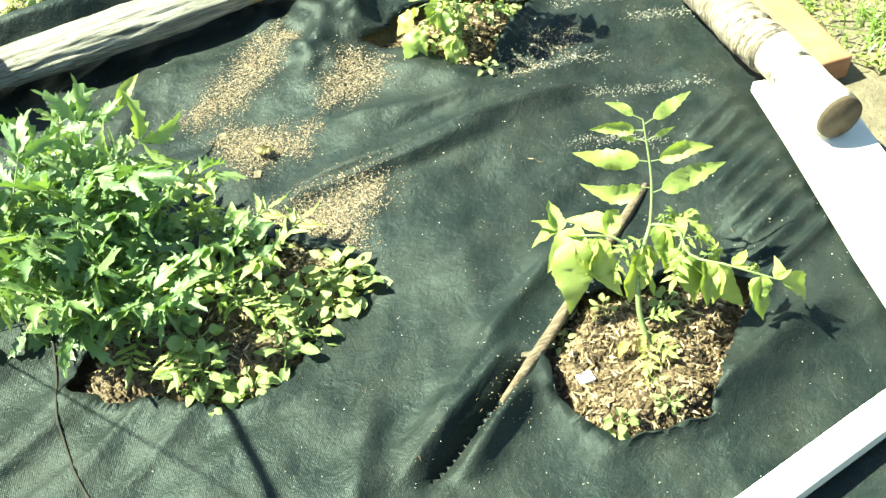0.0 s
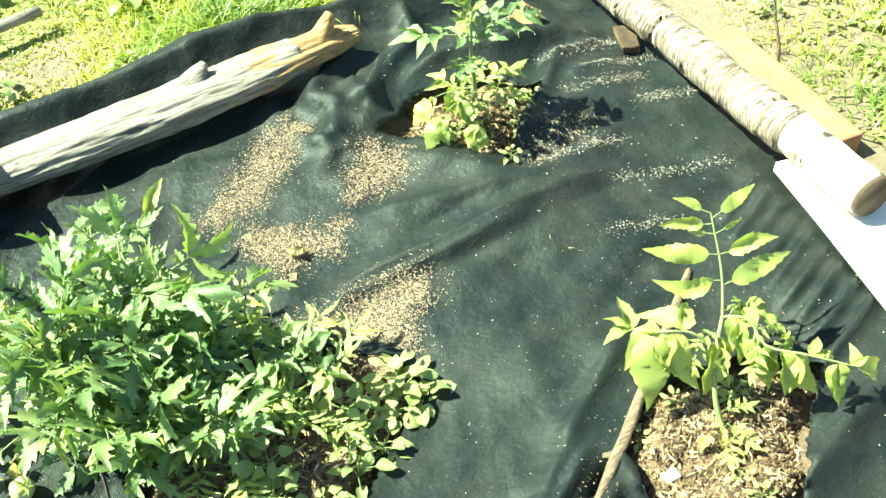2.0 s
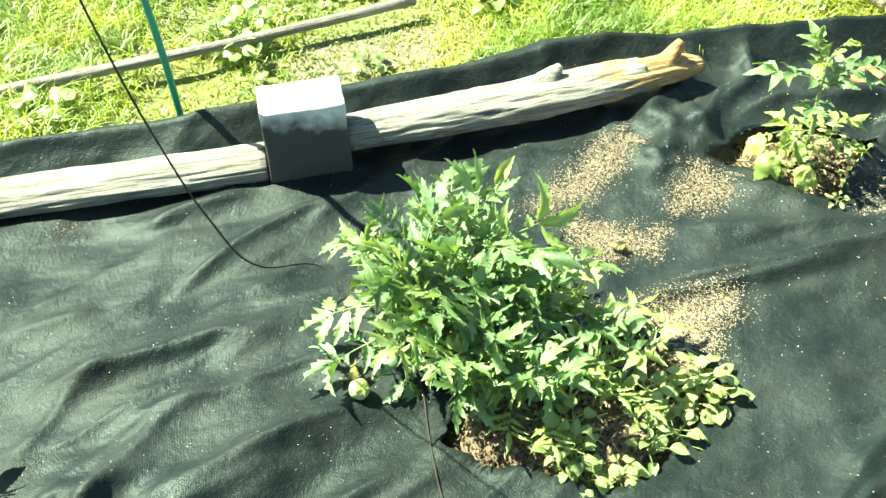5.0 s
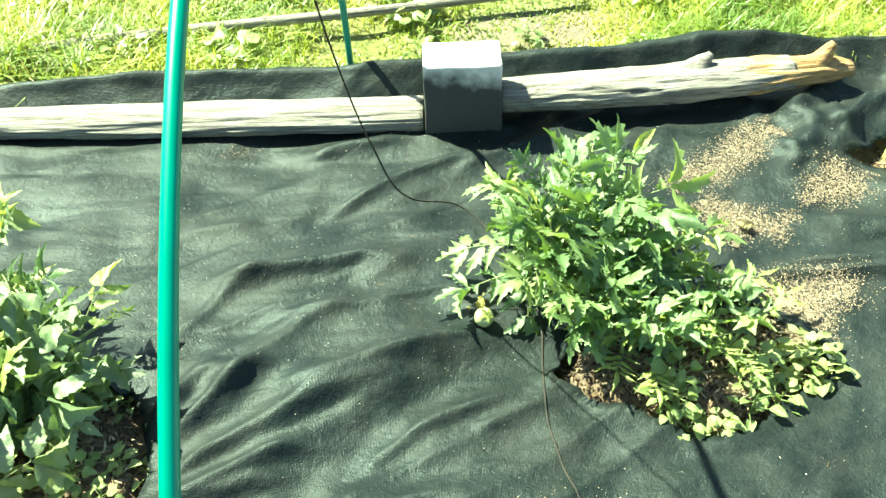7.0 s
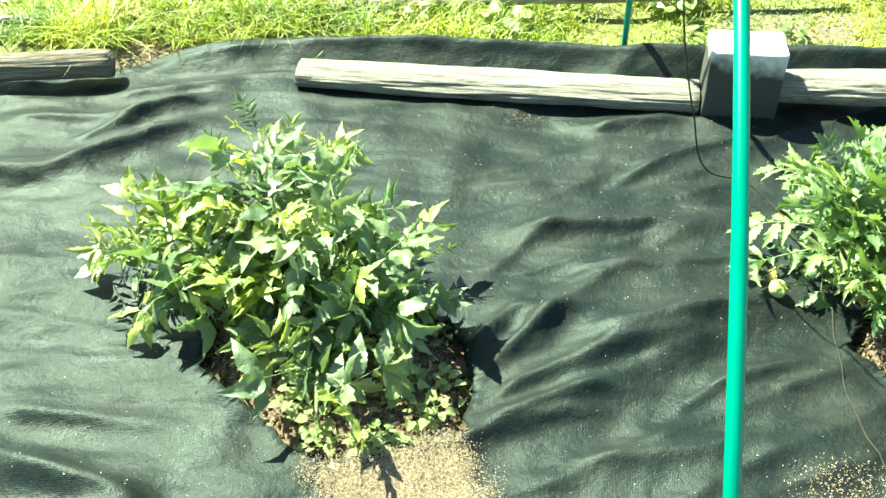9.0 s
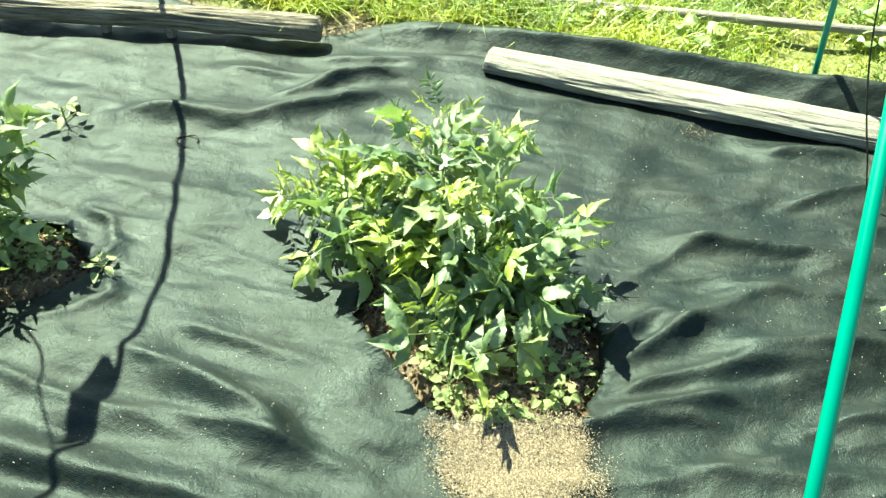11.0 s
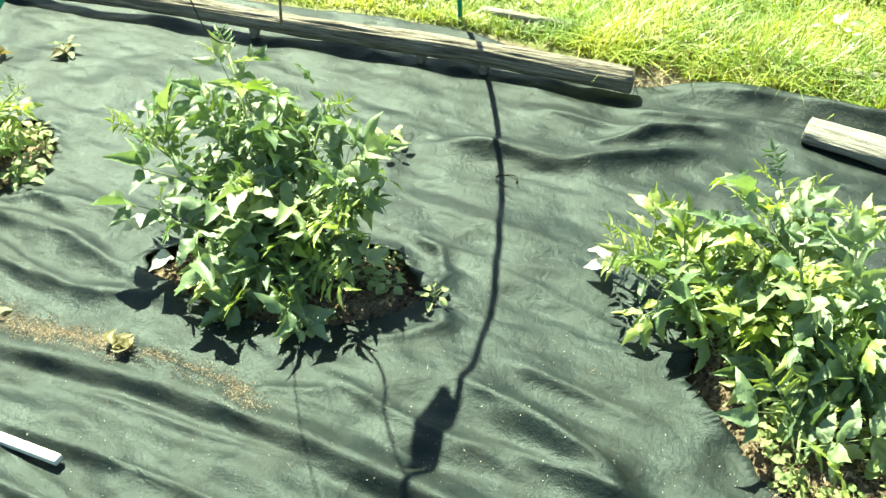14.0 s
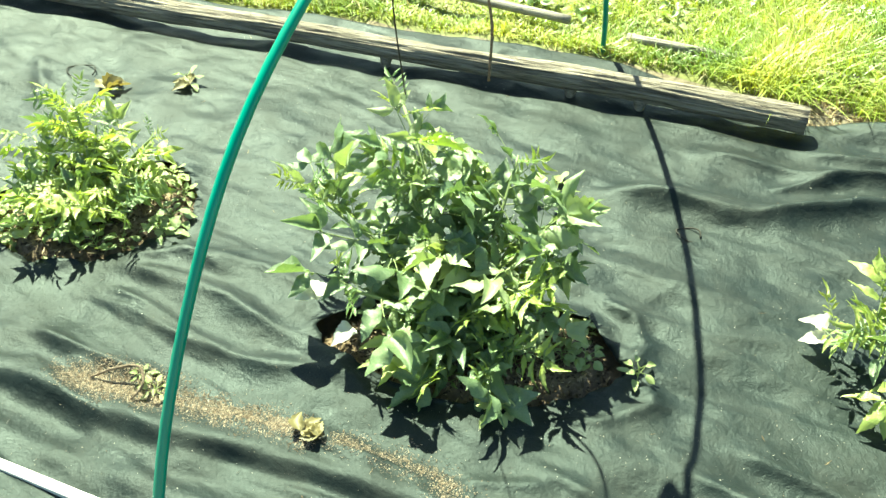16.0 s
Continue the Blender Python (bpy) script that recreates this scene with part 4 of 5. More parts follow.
for a, b, roll in (((-0.16, 1.82, 0.14), (-0.375, 1.865, 0.1), 0), ((-0.15, 1.79, 0.12), (-0.375, 1.725, 0.06), 10), ((-0.17, 1.80, 0.13), (-0.155, 1.625, 0.035), -15), ((-0.05, 1.70, 0.12), (-0.02, 1.56, 0.06), 0), ((-0.19, 1.95, 0.17), (-0.30, 2.07, 0.14), 0)):
    leaf_to(bushy, LEAVES["lobed"][int(abs(a[0]) * 100) % 9], a, b, roll)
leaf_to(bushy, LEAVES["flag"][0], (0.105, 2.13, 0.165), (0.14, 2.2, 0.225), 50)
for a, b in (((-0.07, 1.75, 0.16), (-0.1, 1.665, 0.075)), ((-0.26, 1.76, 0.07), (-0.33, 1.735, 0.035))):
    leaf_to(bushy, LEAVES["yellow"][int(abs(a[0]) * 100) % 2], a, b, 10, "yellowed_leaf")
fruit = bmesh.new()
bmesh.ops.create_uvsphere(fruit, u_segments=20, v_segments=14, radius=0.022)
for v in fruit.verts:
    w = math.atan2(v.co.y, v.co.x)
    v.co = Vector((v.co.x * (1 + 0.03 * math.cos(5 * w)), v.co.y * (1 + 0.03 * math.cos(5 * w)), v.co.z * 0.9 - 0.006 * math.exp(-(math.hypot(v.co.x, v.co.y) / 0.008) ** 2) * (v.co.z > 0)))
at = Vector((-0.277, 1.686, at_cloth(-0.277, 1.686) + 0.0195))
fruit = part("fruit", fruit, M_FRUIT, bushy, "small unripe yellow-green tomato")
fruit.matrix_local = bushy.matrix_world.inverted() @ Matrix.Translation(at) @ Euler((0.5, 0.3, 0)).to_matrix().to_4x4()
V, F = [], []
for k in range(5):
    w = 2 * math.pi * k / 5
    leaflet(V, F, Vector((0, 0, 0.017)), Vector((math.cos(w), math.sin(w), 0.3)), Vector((0, 0, 1)), 0.02, 0.003, 0.5, 0.2, random.Random(k), 5, 0.0)
part("calyx", raw_mesh("calyx", [tuple(v) for v in V], F, M_LIME), None, fruit)

second = tomato("tall leafy tomato plant with curled leaves", (-1.286, 1.409, 0.000), [
    [(-1.286, 1.409, 0.000), (-1.55, 1.52, 0.08), (-1.75, 1.57, 0.1), (-1.9, 1.59, 0.07)],
    [(-1.286, 1.409, 0.000), (-1.386, 1.556, 0.137), (-1.484, 1.754, 0.217), (-1.567, 1.942, 0.228)],
    [(-1.286, 1.409, 0.000), (-1.360, 1.504, 0.171), (-1.417, 1.556, 0.331)],
    [(-1.286, 1.409, 0.000), (-1.513, 1.530, 0.091), (-1.853, 1.638, 0.057)],
    [(-1.286, 1.409, 0.000), (-1.477, 1.572, 0.103), (-1.734, 1.752, 0.103)],
    [(-1.286, 1.409, 0.000), (-1.173, 1.488, 0.080), (-1.05, 1.55, 0.06)],
    [(-1.286, 1.409, 0.000), (-1.189, 1.540, 0.103), (-1.095, 1.659, 0.103)],
    [(-1.286, 1.409, 0.000), (-1.293, 1.641, 0.205), (-1.325, 1.820, 0.251)],
    [(-1.286, 1.409, 0.000), (-1.276, 1.292, 0.068), (-1.255, 1.182, 0.068)],
    [(-1.286, 1.409, 0.000), (-1.445, 1.656, 0.171), (-1.583, 1.761, 0.251)],
    [(-1.286, 1.409, 0.000), (-1.238, 1.470, 0.114), (-1.213, 1.505, 0.194)],
], ["sage"] * 6 + ["lime"] * 2 + ["tip"], (0.125, 0.195), 23, gap=0.028)

third = tomato("tall tomato plant tied with twine", (-2.676, 1.118, 0.000), [
    [(-2.676, 1.118, 0.000), (-2.8, 1.05, 0.14), (-2.93, 0.98, 0.2)],
    [(-2.676, 1.118, 0.000), (-2.75, 1.25, 0.2), (-2.85, 1.42, 0.3)],
    [(-2.676, 1.118, 0.000), (-2.6, 1.2, 0.2), (-2.5, 1.38, 0.28)],
    [(-2.676, 1.118, 0.000), (-2.766, 1.227, 0.171), (-2.90, 1.34, 0.34), (-3.03, 1.44, 0.43)],
    [(-2.676, 1.118, 0.000), (-2.843, 1.159, 0.160), (-3.050, 1.174, 0.228), (-3.195, 1.187, 0.274)],
    [(-2.676, 1.118, 0.000), (-2.589, 1.222, 0.125), (-2.538, 1.342, 0.217)],
    [(-2.676, 1.118, 0.000), (-2.576, 1.115, 0.080), (-2.446, 1.147, 0.080)],
    [(-2.676, 1.118, 0.000), (-2.669, 1.294, 0.228), (-2.686, 1.446, 0.388)],
    [(-2.676, 1.118, 0.000), (-2.661, 1.064, 0.057), (-2.649, 0.990, 0.057)],
    [(-2.676, 1.118, 0.000), (-2.804, 1.228, 0.228), (-2.969, 1.317, 0.319)],
    [(-2.676, 1.118, 0.000), (-2.707, 1.155, 0.091), (-2.780, 1.175, 0.137)],
    [(-2.676, 1.118, 0.000), (-2.565, 1.079, 0.057), (-2.488, 1.058, 0.057)],
    [(-2.676, 1.118, 0.000), (-2.629, 1.223, 0.125), (-2.582, 1.326, 0.217)],
], ["sage"] * 8 + ["lime", "tip"], (0.13, 0.195), 37, gap=0.028)

tomato("dense pale green bush with fine leaves", (-3.876, 1.006, 0.000), [
    [(-3.876, 1.006, 0.000), (-3.892, 1.075, 0.113), (-3.911, 1.134, 0.226)],
    [(-3.876, 1.006, 0.000), (-3.800, 1.045, 0.090), (-3.716, 1.085, 0.150)],
    [(-3.876, 1.006, 0.000), (-3.870, 0.954, 0.090), (-3.831, 0.916, 0.120)],
    [(-3.876, 1.006, 0.000), (-4.002, 1.011, 0.113), (-4.078, 1.032, 0.188)],
    [(-3.876, 1.006, 0.000), (-3.827, 1.131, 0.113), (-3.771, 1.213, 0.188)],
    [(-3.876, 1.006, 0.000), (-3.967, 0.923, 0.075), (-4.039, 0.874, 0.150)],
    [(-3.876, 1.006, 0.000), (-4.003, 1.113, 0.135), (-4.100, 1.181, 0.226)],
    [(-3.876, 1.006, 0.000), (-3.878, 0.883, 0.075), (-3.870, 0.811, 0.106)],
    [(-3.876, 1.006, 0.000), (-3.753, 0.983, 0.075), (-3.660, 0.996, 0.106)],
    [(-3.876, 1.006, 0.000), (-3.928, 1.093, 0.150), (-3.994, 1.137, 0.286)],
], ["lime", "fine", "lime", "fine", "sage"], (0.09, 0.155), 41, gap=0.022, name="leafy_bush", category="plant")

for plant, x, y, z, az, size in ((second, -1.89, 1.59, 0.06, 75, 0.075), (second, -1.88, 1.575, 0.055, 120, 0.07), (second, -1.43, 1.65, 0.30, 170, 0.05), (third, -2.95, 0.96, 0.17, 80, 0.08), (third, -2.96, 0.965, 0.165, 130, 0.07), (third, -2.85, 0.94, 0.13, 170, 0.075)):
    leaf_at(plant, LEAVES["sunlit_white"][int(az) % 2], Vector((x, y, z)), az, 5, 0, size, "bleached_leaf")

# the young plant in the far corner
root = tomato("slender young tomato plant with lime lower leaves", (0.930, 2.192, 0.000), [
    [(0.930, 2.192, 0.000), (0.928, 2.200, 0.137), (0.920, 2.200, 0.25), (0.922, 2.200, 0.335)],
], ["droop"], (0.1, 0.12), 5, gap=0.4, start=0.9)
for az, pitch, size, z, kind in ((80, 15, 0.2, 0.31, "green"), (-95, 20, 0.2, 0.30, "green"), (10, 50, 0.14, 0.33, "green"), (-60, 30, 0.15, 0.27, "green"), (140, 10, 0.14, 0.25, "green"),
                                 (70, -5, 0.17, 0.14, "droop"), (110, 5, 0.18, 0.12, "droop"), (-80, 0, 0.16, 0.15, "lime"), (-30, 0, 0.15, 0.13, "lime"), (160, 0, 0.15, 0.11, "droop"), (-140, 5, 0.15, 0.13, "lime"), (30, 5, 0.14, 0.12, "lime")):
    leaf_at(root, LEAVES[kind][int(abs(az)) % len(LEAVES[kind])], Vector((0.924, 2.196, 0.88 * z)), az, pitch, 0, 0.9 * size)

# the wilting plant in the right hole
root = new("tomato_plant", None)
root.matrix_world = Matrix.Translation((0.89, 1.197, 0.000))
for st, r in (([(0.890, 1.190, -0.01), (0.886, 1.235, 0.06), (0.912, 1.285, 0.13), (0.951, 1.325, 0.17)], 0.0065),
              ([(0.951, 1.325, 0.17), (0.989, 1.300, 0.168), (0.988, 1.248, 0.15), (1.033, 1.192, 0.155), (1.100, 1.130, 0.145)], 0.003),
              ([(0.915, 1.287, 0.132), (0.872, 1.325, 0.175), (0.825, 1.355, 0.172), (0.798, 1.39, 0.16)], 0.0032),
              ([(0.975, 1.262, 0.153), (1.0, 1.285, 0.16), (1.03, 1.31, 0.15)], 0.0026)):
    p = smooth_path([(*q, 0) for q in st], 14)
    part("stem", tube([root.matrix_world.inverted() @ Vector(q[:3]) for q in p], [r * (1 - 0.035 * k) for k in range(14)], 8, 0.1, 3), M_STEM, root)
leaf_to(root, LEAVES["flat"][0], (0.951, 1.325, 0.17), (1.003, 1.458, 0.31))
for k, (a, b) in enumerate((
        ((0.872, 1.330, 0.175), (0.822, 1.412, 0.165)), ((0.868, 1.332, 0.175), (0.925, 1.385, 0.170)), ((0.835, 1.350, 0.172), (0.752, 1.328, 0.125)), ((0.815, 1.352, 0.168), (0.760, 1.270, 0.070)),
        ((0.850, 1.340, 0.174), (0.832, 1.268, 0.075)), ((0.912, 1.290, 0.150), (0.905, 1.246, 0.055)), ((0.800, 1.390, 0.160), (0.752, 1.412, 0.120)),
        ((0.798, 1.390, 0.160), (0.812, 1.462, 0.175)), ((0.930, 1.300, 0.150), (0.945, 1.235, 0.075)), ((0.988, 1.245, 0.150), (0.980, 1.190, 0.065)), ((1.020, 1.205, 0.153), (1.027, 1.150, 0.060)),
        ((1.005, 1.222, 0.153), (1.005, 1.165, 0.090)), ((1.075, 1.152, 0.150), (1.072, 1.112, 0.065)), ((1.100, 1.130, 0.145), (1.143, 1.092, 0.080)), ((1.095, 1.133, 0.147), (1.110, 1.160, 0.175)),
        ((1.030, 1.310, 0.150), (1.062, 1.365, 0.135)), ((1.020, 1.300, 0.155), (1.080, 1.295, 0.120)), ((1.000, 1.285, 0.160), (0.995, 1.345, 0.150)), ((1.040, 1.190, 0.153), (1.085, 1.215, 0.150)), ((0.960, 1.318, 0.170), (0.935, 1.262, 0.120)), ((0.975, 1.305, 0.168), (0.975, 1.250, 0.100)), ((0.985, 1.270, 0.158), (0.952, 1.228, 0.110)))):
    d = Vector(b) - Vector(a)
    leaf_to(root, LEAVES["wilted"][k % 6], a, Vector(a) + d * 1.12, (0, 20, -15)[k % 3])
    leaf_to(root, LEAVES["wilted"][(k + 3) % 6], Vector(a) + d * 0.05, Vector(a) + Matrix.Rotation(radians(55 if k % 2 else -60), 3, "Z") @ d * 0.8, 10)
for kind, a, b, name in (("yellow", (0.890, 1.195, 0.045), (0.822, 1.185, 0.045), "yellowed_leaf"), ("lime", (0.888, 1.200, 0.03), (0.905, 1.125, 0.04), "leaf"), ("lime", (0.888, 1.215, 0.05), (0.95, 1.20, 0.06), "leaf"), ("lime", (0.880, 1.185, 0.03), (0.842, 1.118, 0.025), "leaf")):
    leaf_to(root, LEAVES[kind][0], a, b, 0, name)
for k, (a, b) in enumerate((((0.93, 1.31, 0.16), (0.86, 1.30, 0.16)), ((0.96, 1.32, 0.17), (1.03, 1.35, 0.17)), ((0.985, 1.28, 0.16), (1.06, 1.27, 0.15)), ((1.0, 1.23, 0.152), (1.06, 1.24, 0.15)), ((0.98, 1.26, 0.155), (0.93, 1.21, 0.12)), ((1.06, 1.165, 0.15), (1.1, 1.19, 0.14)), ((0.90, 1.30, 0.15), (0.84, 1.29, 0.11)))):
    leaf_to(root, LEAVES["droop" if k % 2 else "lime"][k % 4], a, b, 10)
tagged(root, "wilting lime-green tomato plant with one upright leaf", "tomato plant")


# ---- weeds in the holes ----
def weed_mesh(seed, kind):
    rng = random.Random(seed)
    V, F = [], []
    joints = []
    n = rng.randint(7, 12)
    for k in range(n):
        az = k * 2.399 + rng.uniform(-0.3, 0.3)
        d = Vector((math.cos(az), math.sin(az), 0))
        z = 0.1 + 0.9 * k / n
        p = Vector((0, 0, z * 0.55))
        e = p + d * (0.22 + 0.2 * (1 - z)) + Vector((0, 0, 0.16))
        first = len(V)
        stalk(V, F, [p, e], 0.018, 0.012)
        joints.append(first)
        ln = rng.uniform(0.34, 0.55) * (1.1 - 0.4 * z)
        leaflet(V, F, e, d + Vector((0, 0, rng.uniform(-0.2, 0.5))), Vector((0, 0, 1)) + d * rng.uniform(-.3, .3), ln, ln * (0.42 if kind == 0 else 0.27), rng.uniform(0.1, 0.5), rng.uniform(0, 0.4), rng, 6, 0.02, True)
        F.append((first + 4, first + 5, first + 10))
    root = len(V)
    stalk(V, F, [Vector((0, 0, -0.05)), Vector((0, 0, 0.6))], 0.03, 0.02)
    for first in joints:
        F.append((first, first + 1, root + 4))
    return raw_mesh("weed", [tuple(v) for v in V], F, M_WEED)


WEEDS = [weed_mesh(500 + k, k % 2) for k in range(7)]


def sow(poly, n, seed, sizes, label, keep=None):
    rng = random.Random(seed)
    xs, ys = [p[0] for p in poly], [p[1] for p in poly]
    done = 0
    for _ in range(n * 40):
        if done >= n:
            break
        x, y = rng.uniform(min(xs), max(xs)), rng.uniform(min(ys), max(ys))
        if not bool(inside(np.array([x]), np.array([y]), poly)[0]) or (keep and not keep(x, y)):
            continue
        done += 1
        z = float(ground_height(np.array([x]), np.array([y]))[0])
        ob = new("weed", rng.choice(WEEDS))
        s = rng.uniform(*sizes)
        ob.matrix_world = pose(x, y, z, rng.uniform(-14, 14), rng.uniform(-14, 14), rng.uniform(0, 360)) @ Matrix.Diagonal((s, s, s * rng.uniform(0.7, 1.3), 1))
        tagged(ob, label, "weed", "weeds")


def sow_many(name, poly, n, seed, sizes, label, material=None):
    """Weeds past counting, joined in one mesh."""
    rng = random.Random(seed)
    xs, ys = [p[0] for p in poly], [p[1] for p in poly]
    verts, faces = [], []
    for _ in range(n):
        x, y = rng.uniform(min(xs), max(xs)), rng.uniform(min(ys), max(ys))
        if not bool(inside(np.array([x]), np.array([y]), poly)[0]):
            continue
        me = rng.choice(WEEDS)
        z = float(ground_height(np.array([x]), np.array([y]))[0])
        m = pose(x, y, z, rng.uniform(-14, 14), rng.uniform(-14, 14), rng.uniform(0, 360)) @ Matrix.Scale(rng.uniform(*sizes), 4)
        base = len(verts)
        verts += [tuple(m @ v.co) for v in me.vertices]
        faces += [tuple(base + i for i in p.vertices) for p in me.polygons]
    tagged(new(name, raw_mesh(name, verts, faces, material or M_WEED)), label, "weeds", kind="stuff")


sow(HOLES["middle"], 23, 1, (0.06, 0.095), "small round-leaved weed in the soil hole", lambda x, y: y < 1.68 and math.hypot(x - 0.2, y - 1.59) > 0.07)
sow(HOLES["second"], 44, 2, (0.05, 0.078), "small round-leaved weed in the soil hole", lambda x, y: y > 1.13)
sow(HOLES["third"], 30, 3, (0.055, 0.085), "small round-leaved weed in the soil hole", lambda x, y: x > -2.82)
sow(HOLES["fourth"], 46, 4, (0.06, 0.09), "small round-leaved weed in the soil hole")
sow(HOLES["right"], 6, 5, (0.035, 0.05), "tiny weed seedling in the soil hole")
sow(HOLES["corner"], 8, 6, (0.04, 0.06), "tiny weed seedling in the soil hole")
sow_many("low_weeds", [(1.72, 1.2), (3.0, 1.2), (3.0, 3.6), (1.72, 3.6)], 170, 7, (0.03, 0.07), "low green weeds on dry soil")
for x, y, s in ((-2.735, 1.775, 0.11), (-3.196, 0.598, 0.06), (-3.252, 0.612, 0.045), (-4.09, 1.654, 0.08), (-2.234, 1.258, 0.07), (-2.466, 0.974, 0.08), (-3.594, 1.028, 0.09), (0.93, 2.027, 0.045)):
    ob = new("weed", WEEDS[3])
    ob.matrix_world = pose(x, y, at_cloth(x, y) - 0.004, 0, 0, 90 * x) @ Matrix.Scale(s, 4)
    tagged(ob, "small pale weed sprouting through the cloth", "weed", "weeds")


# ---- loose matter ----
def scraps(name, n, seed, place, length, thin, material, label, flat=0.5, category="debris", under=None):
    """Many small wedge-shaped bits in one mesh. place(rng) gives x, y, z."""
    rng = np.random.RandomState(seed)
    pos = np.array(place(rng, n))
    n = len(pos)
    ln = rng.uniform(length[0], length[1], n) * 0.5
    wd = ln * rng.uniform(thin[0], thin[1], n)
    ht = wd * rng.uniform(0.4, 1.0, n)
    az = rng.uniform(0, 2 * math.pi, n)
    tilt = rng.uniform(-flat, flat, n)
    d = np.stack([np.cos(az) * np.cos(tilt), np.sin(az) * np.cos(tilt), np.sin(tilt)], -1)
    s = np.stack([-np.sin(az), np.cos(az), np.zeros(n)], -1)
    u = np.cross(d, s)
    c = pos + np.array([0, 0, 1.0]) * (ht * 0.4)[:, None]
    pts = np.stack([c + d * ln[:, None], c + s * wd[:, None] * 0.8 - u * ht[:, None] * 0.5, c - s * wd[:, None] - u * ht[:, None] * 0.4, c - d * ln[:, None], c + u * ht[:, None]], 1)
    base = np.arange(n)[:, None] * 5
    tri = np.array([(0, 1, 4), (1, 3, 4), (3, 2, 4), (2, 0, 4), (0, 2, 1), (1, 2, 3)])
    faces = (base[:, :, None] + tri[None]).reshape(-1, 3)
    me = raw_mesh(name, pts.reshape(-1, 3).tolist(), faces.tolist(), material, False)
    if under:
        return part(name, me, None, under, label)
    return tagged(new(name, me), label, category, kind="stuff")


def in_poly(poly, lift=0.0, soft=0.0, ground=True):
    xs, ys = [p[0] for p in poly], [p[1] for p in poly]

    def place(rng, n):
        x, y = rng.uniform(min(xs) - soft, max(xs) + soft, n * 4), rng.uniform(min(ys) - soft, max(ys) + soft, n * 4)
        d = signed(x, y, poly) + rng.normal(0, 1, n * 4) * soft * 0.5 + 0.02 * vnoise(x, y, 22, 77)
        k = np.nonzero(d < 0)[0][:n]
        x, y = x[k], y[k]
        z = (ground_height(x, y) if ground else bed_height(x, y)) + lift
        return np.stack([x, y, z], -1)
    return place


for key, n in (("right", 3600), ("corner", 3000), ("middle", 2600), ("second", 3800), ("third", 2800), ("fourth", 2000)):
    scraps("soil_crumbs", n, 60 + n, in_poly(HOLES[key]), (0.004, 0.018), (0.5, 1.0), M_CRUMB, "loose brown soil crumbs in a planting hole", 0.8, "soil")
    scraps("straw", n // 4, 61 + n, in_poly(HOLES[key], 0.004), (0.008, 0.032), (0.08, 0.3), M_STRAW, "dry straw and wood bits on soil", 0.4, "straw")

scraps("straw", 700, 77, in_poly([(-2.43, 2.5), (-2.0, 2.54), (-1.85, 2.66), (-1.9, 2.77), (-2.3, 2.7)], 0.004), (0.01, 0.05), (0.05, 0.2), M_STRAW, "dry straw on bare soil at the log's end", 0.5, "straw")

CHIP_AREAS = [
    [(0.523, 2.41), (0.55, 2.37), (0.42, 2.24), (0.27, 2.17), (0.21, 2.2), (0.33, 2.3), (0.44, 2.38)],
    [(0.66, 2.225), (0.715, 2.13), (0.62, 2.09), (0.536, 2.1), (0.57, 2.17)],
    [(0.27, 2.1), (0.32, 2.11), (0.42, 2.06), (0.485, 2.04), (0.44, 1.98), (0.33, 1.965), (0.3, 2.03)],
    [(0.269, 1.83), (0.37, 1.8), (0.5, 1.815), (0.6, 1.815), (0.55, 1.77), (0.5, 1.7), (0.44, 1.63), (0.4, 1.62), (0.34, 1.72)],
    [(-1.242, 1.08), (-1.127, 1.125), (-0.988, 1.188), (-0.931, 1.134), (-0.898, 1.053), (-0.98, 0.954), (-1.119, 0.945), (-1.201, 1.008)],
    [(-0.267, 1.208), (-0.073, 1.216), (-0.015, 1.118), (-0.287, 1.111)],
    [(-3.45, 0.515), (-3.35, 0.6), (-3.28, 0.617), (-3.1, 0.65), (-2.9, 0.675), (-2.8, 0.69), (-2.8, 0.66), (-2.91, 0.64), (-3.05, 0.605), (-3.21, 0.555), (-3.3, 0.515)],
    [(-2.72, 0.71), (-2.6, 0.745), (-2.5, 0.768), (-2.38, 0.725), (-2.4, 0.7), (-2.5, 0.742), (-2.62, 0.718)],
    [(0.55, 1.17), (0.62, 1.22), (0.7, 1.28), (0.72, 1.265), (0.64, 1.2), (0.57, 1.155)],
    [(1.075, 2.043), (1.138, 2.019), (1.188, 2.066), (1.107, 2.083)],
    [(0.983, 2.002), (1.037, 1.978), (1.057, 2.035), (0.995, 2.051)],
    [(-0.95, 2.39), (-0.92, 2.4), (-0.89, 2.385), (-0.915, 2.365)],
]


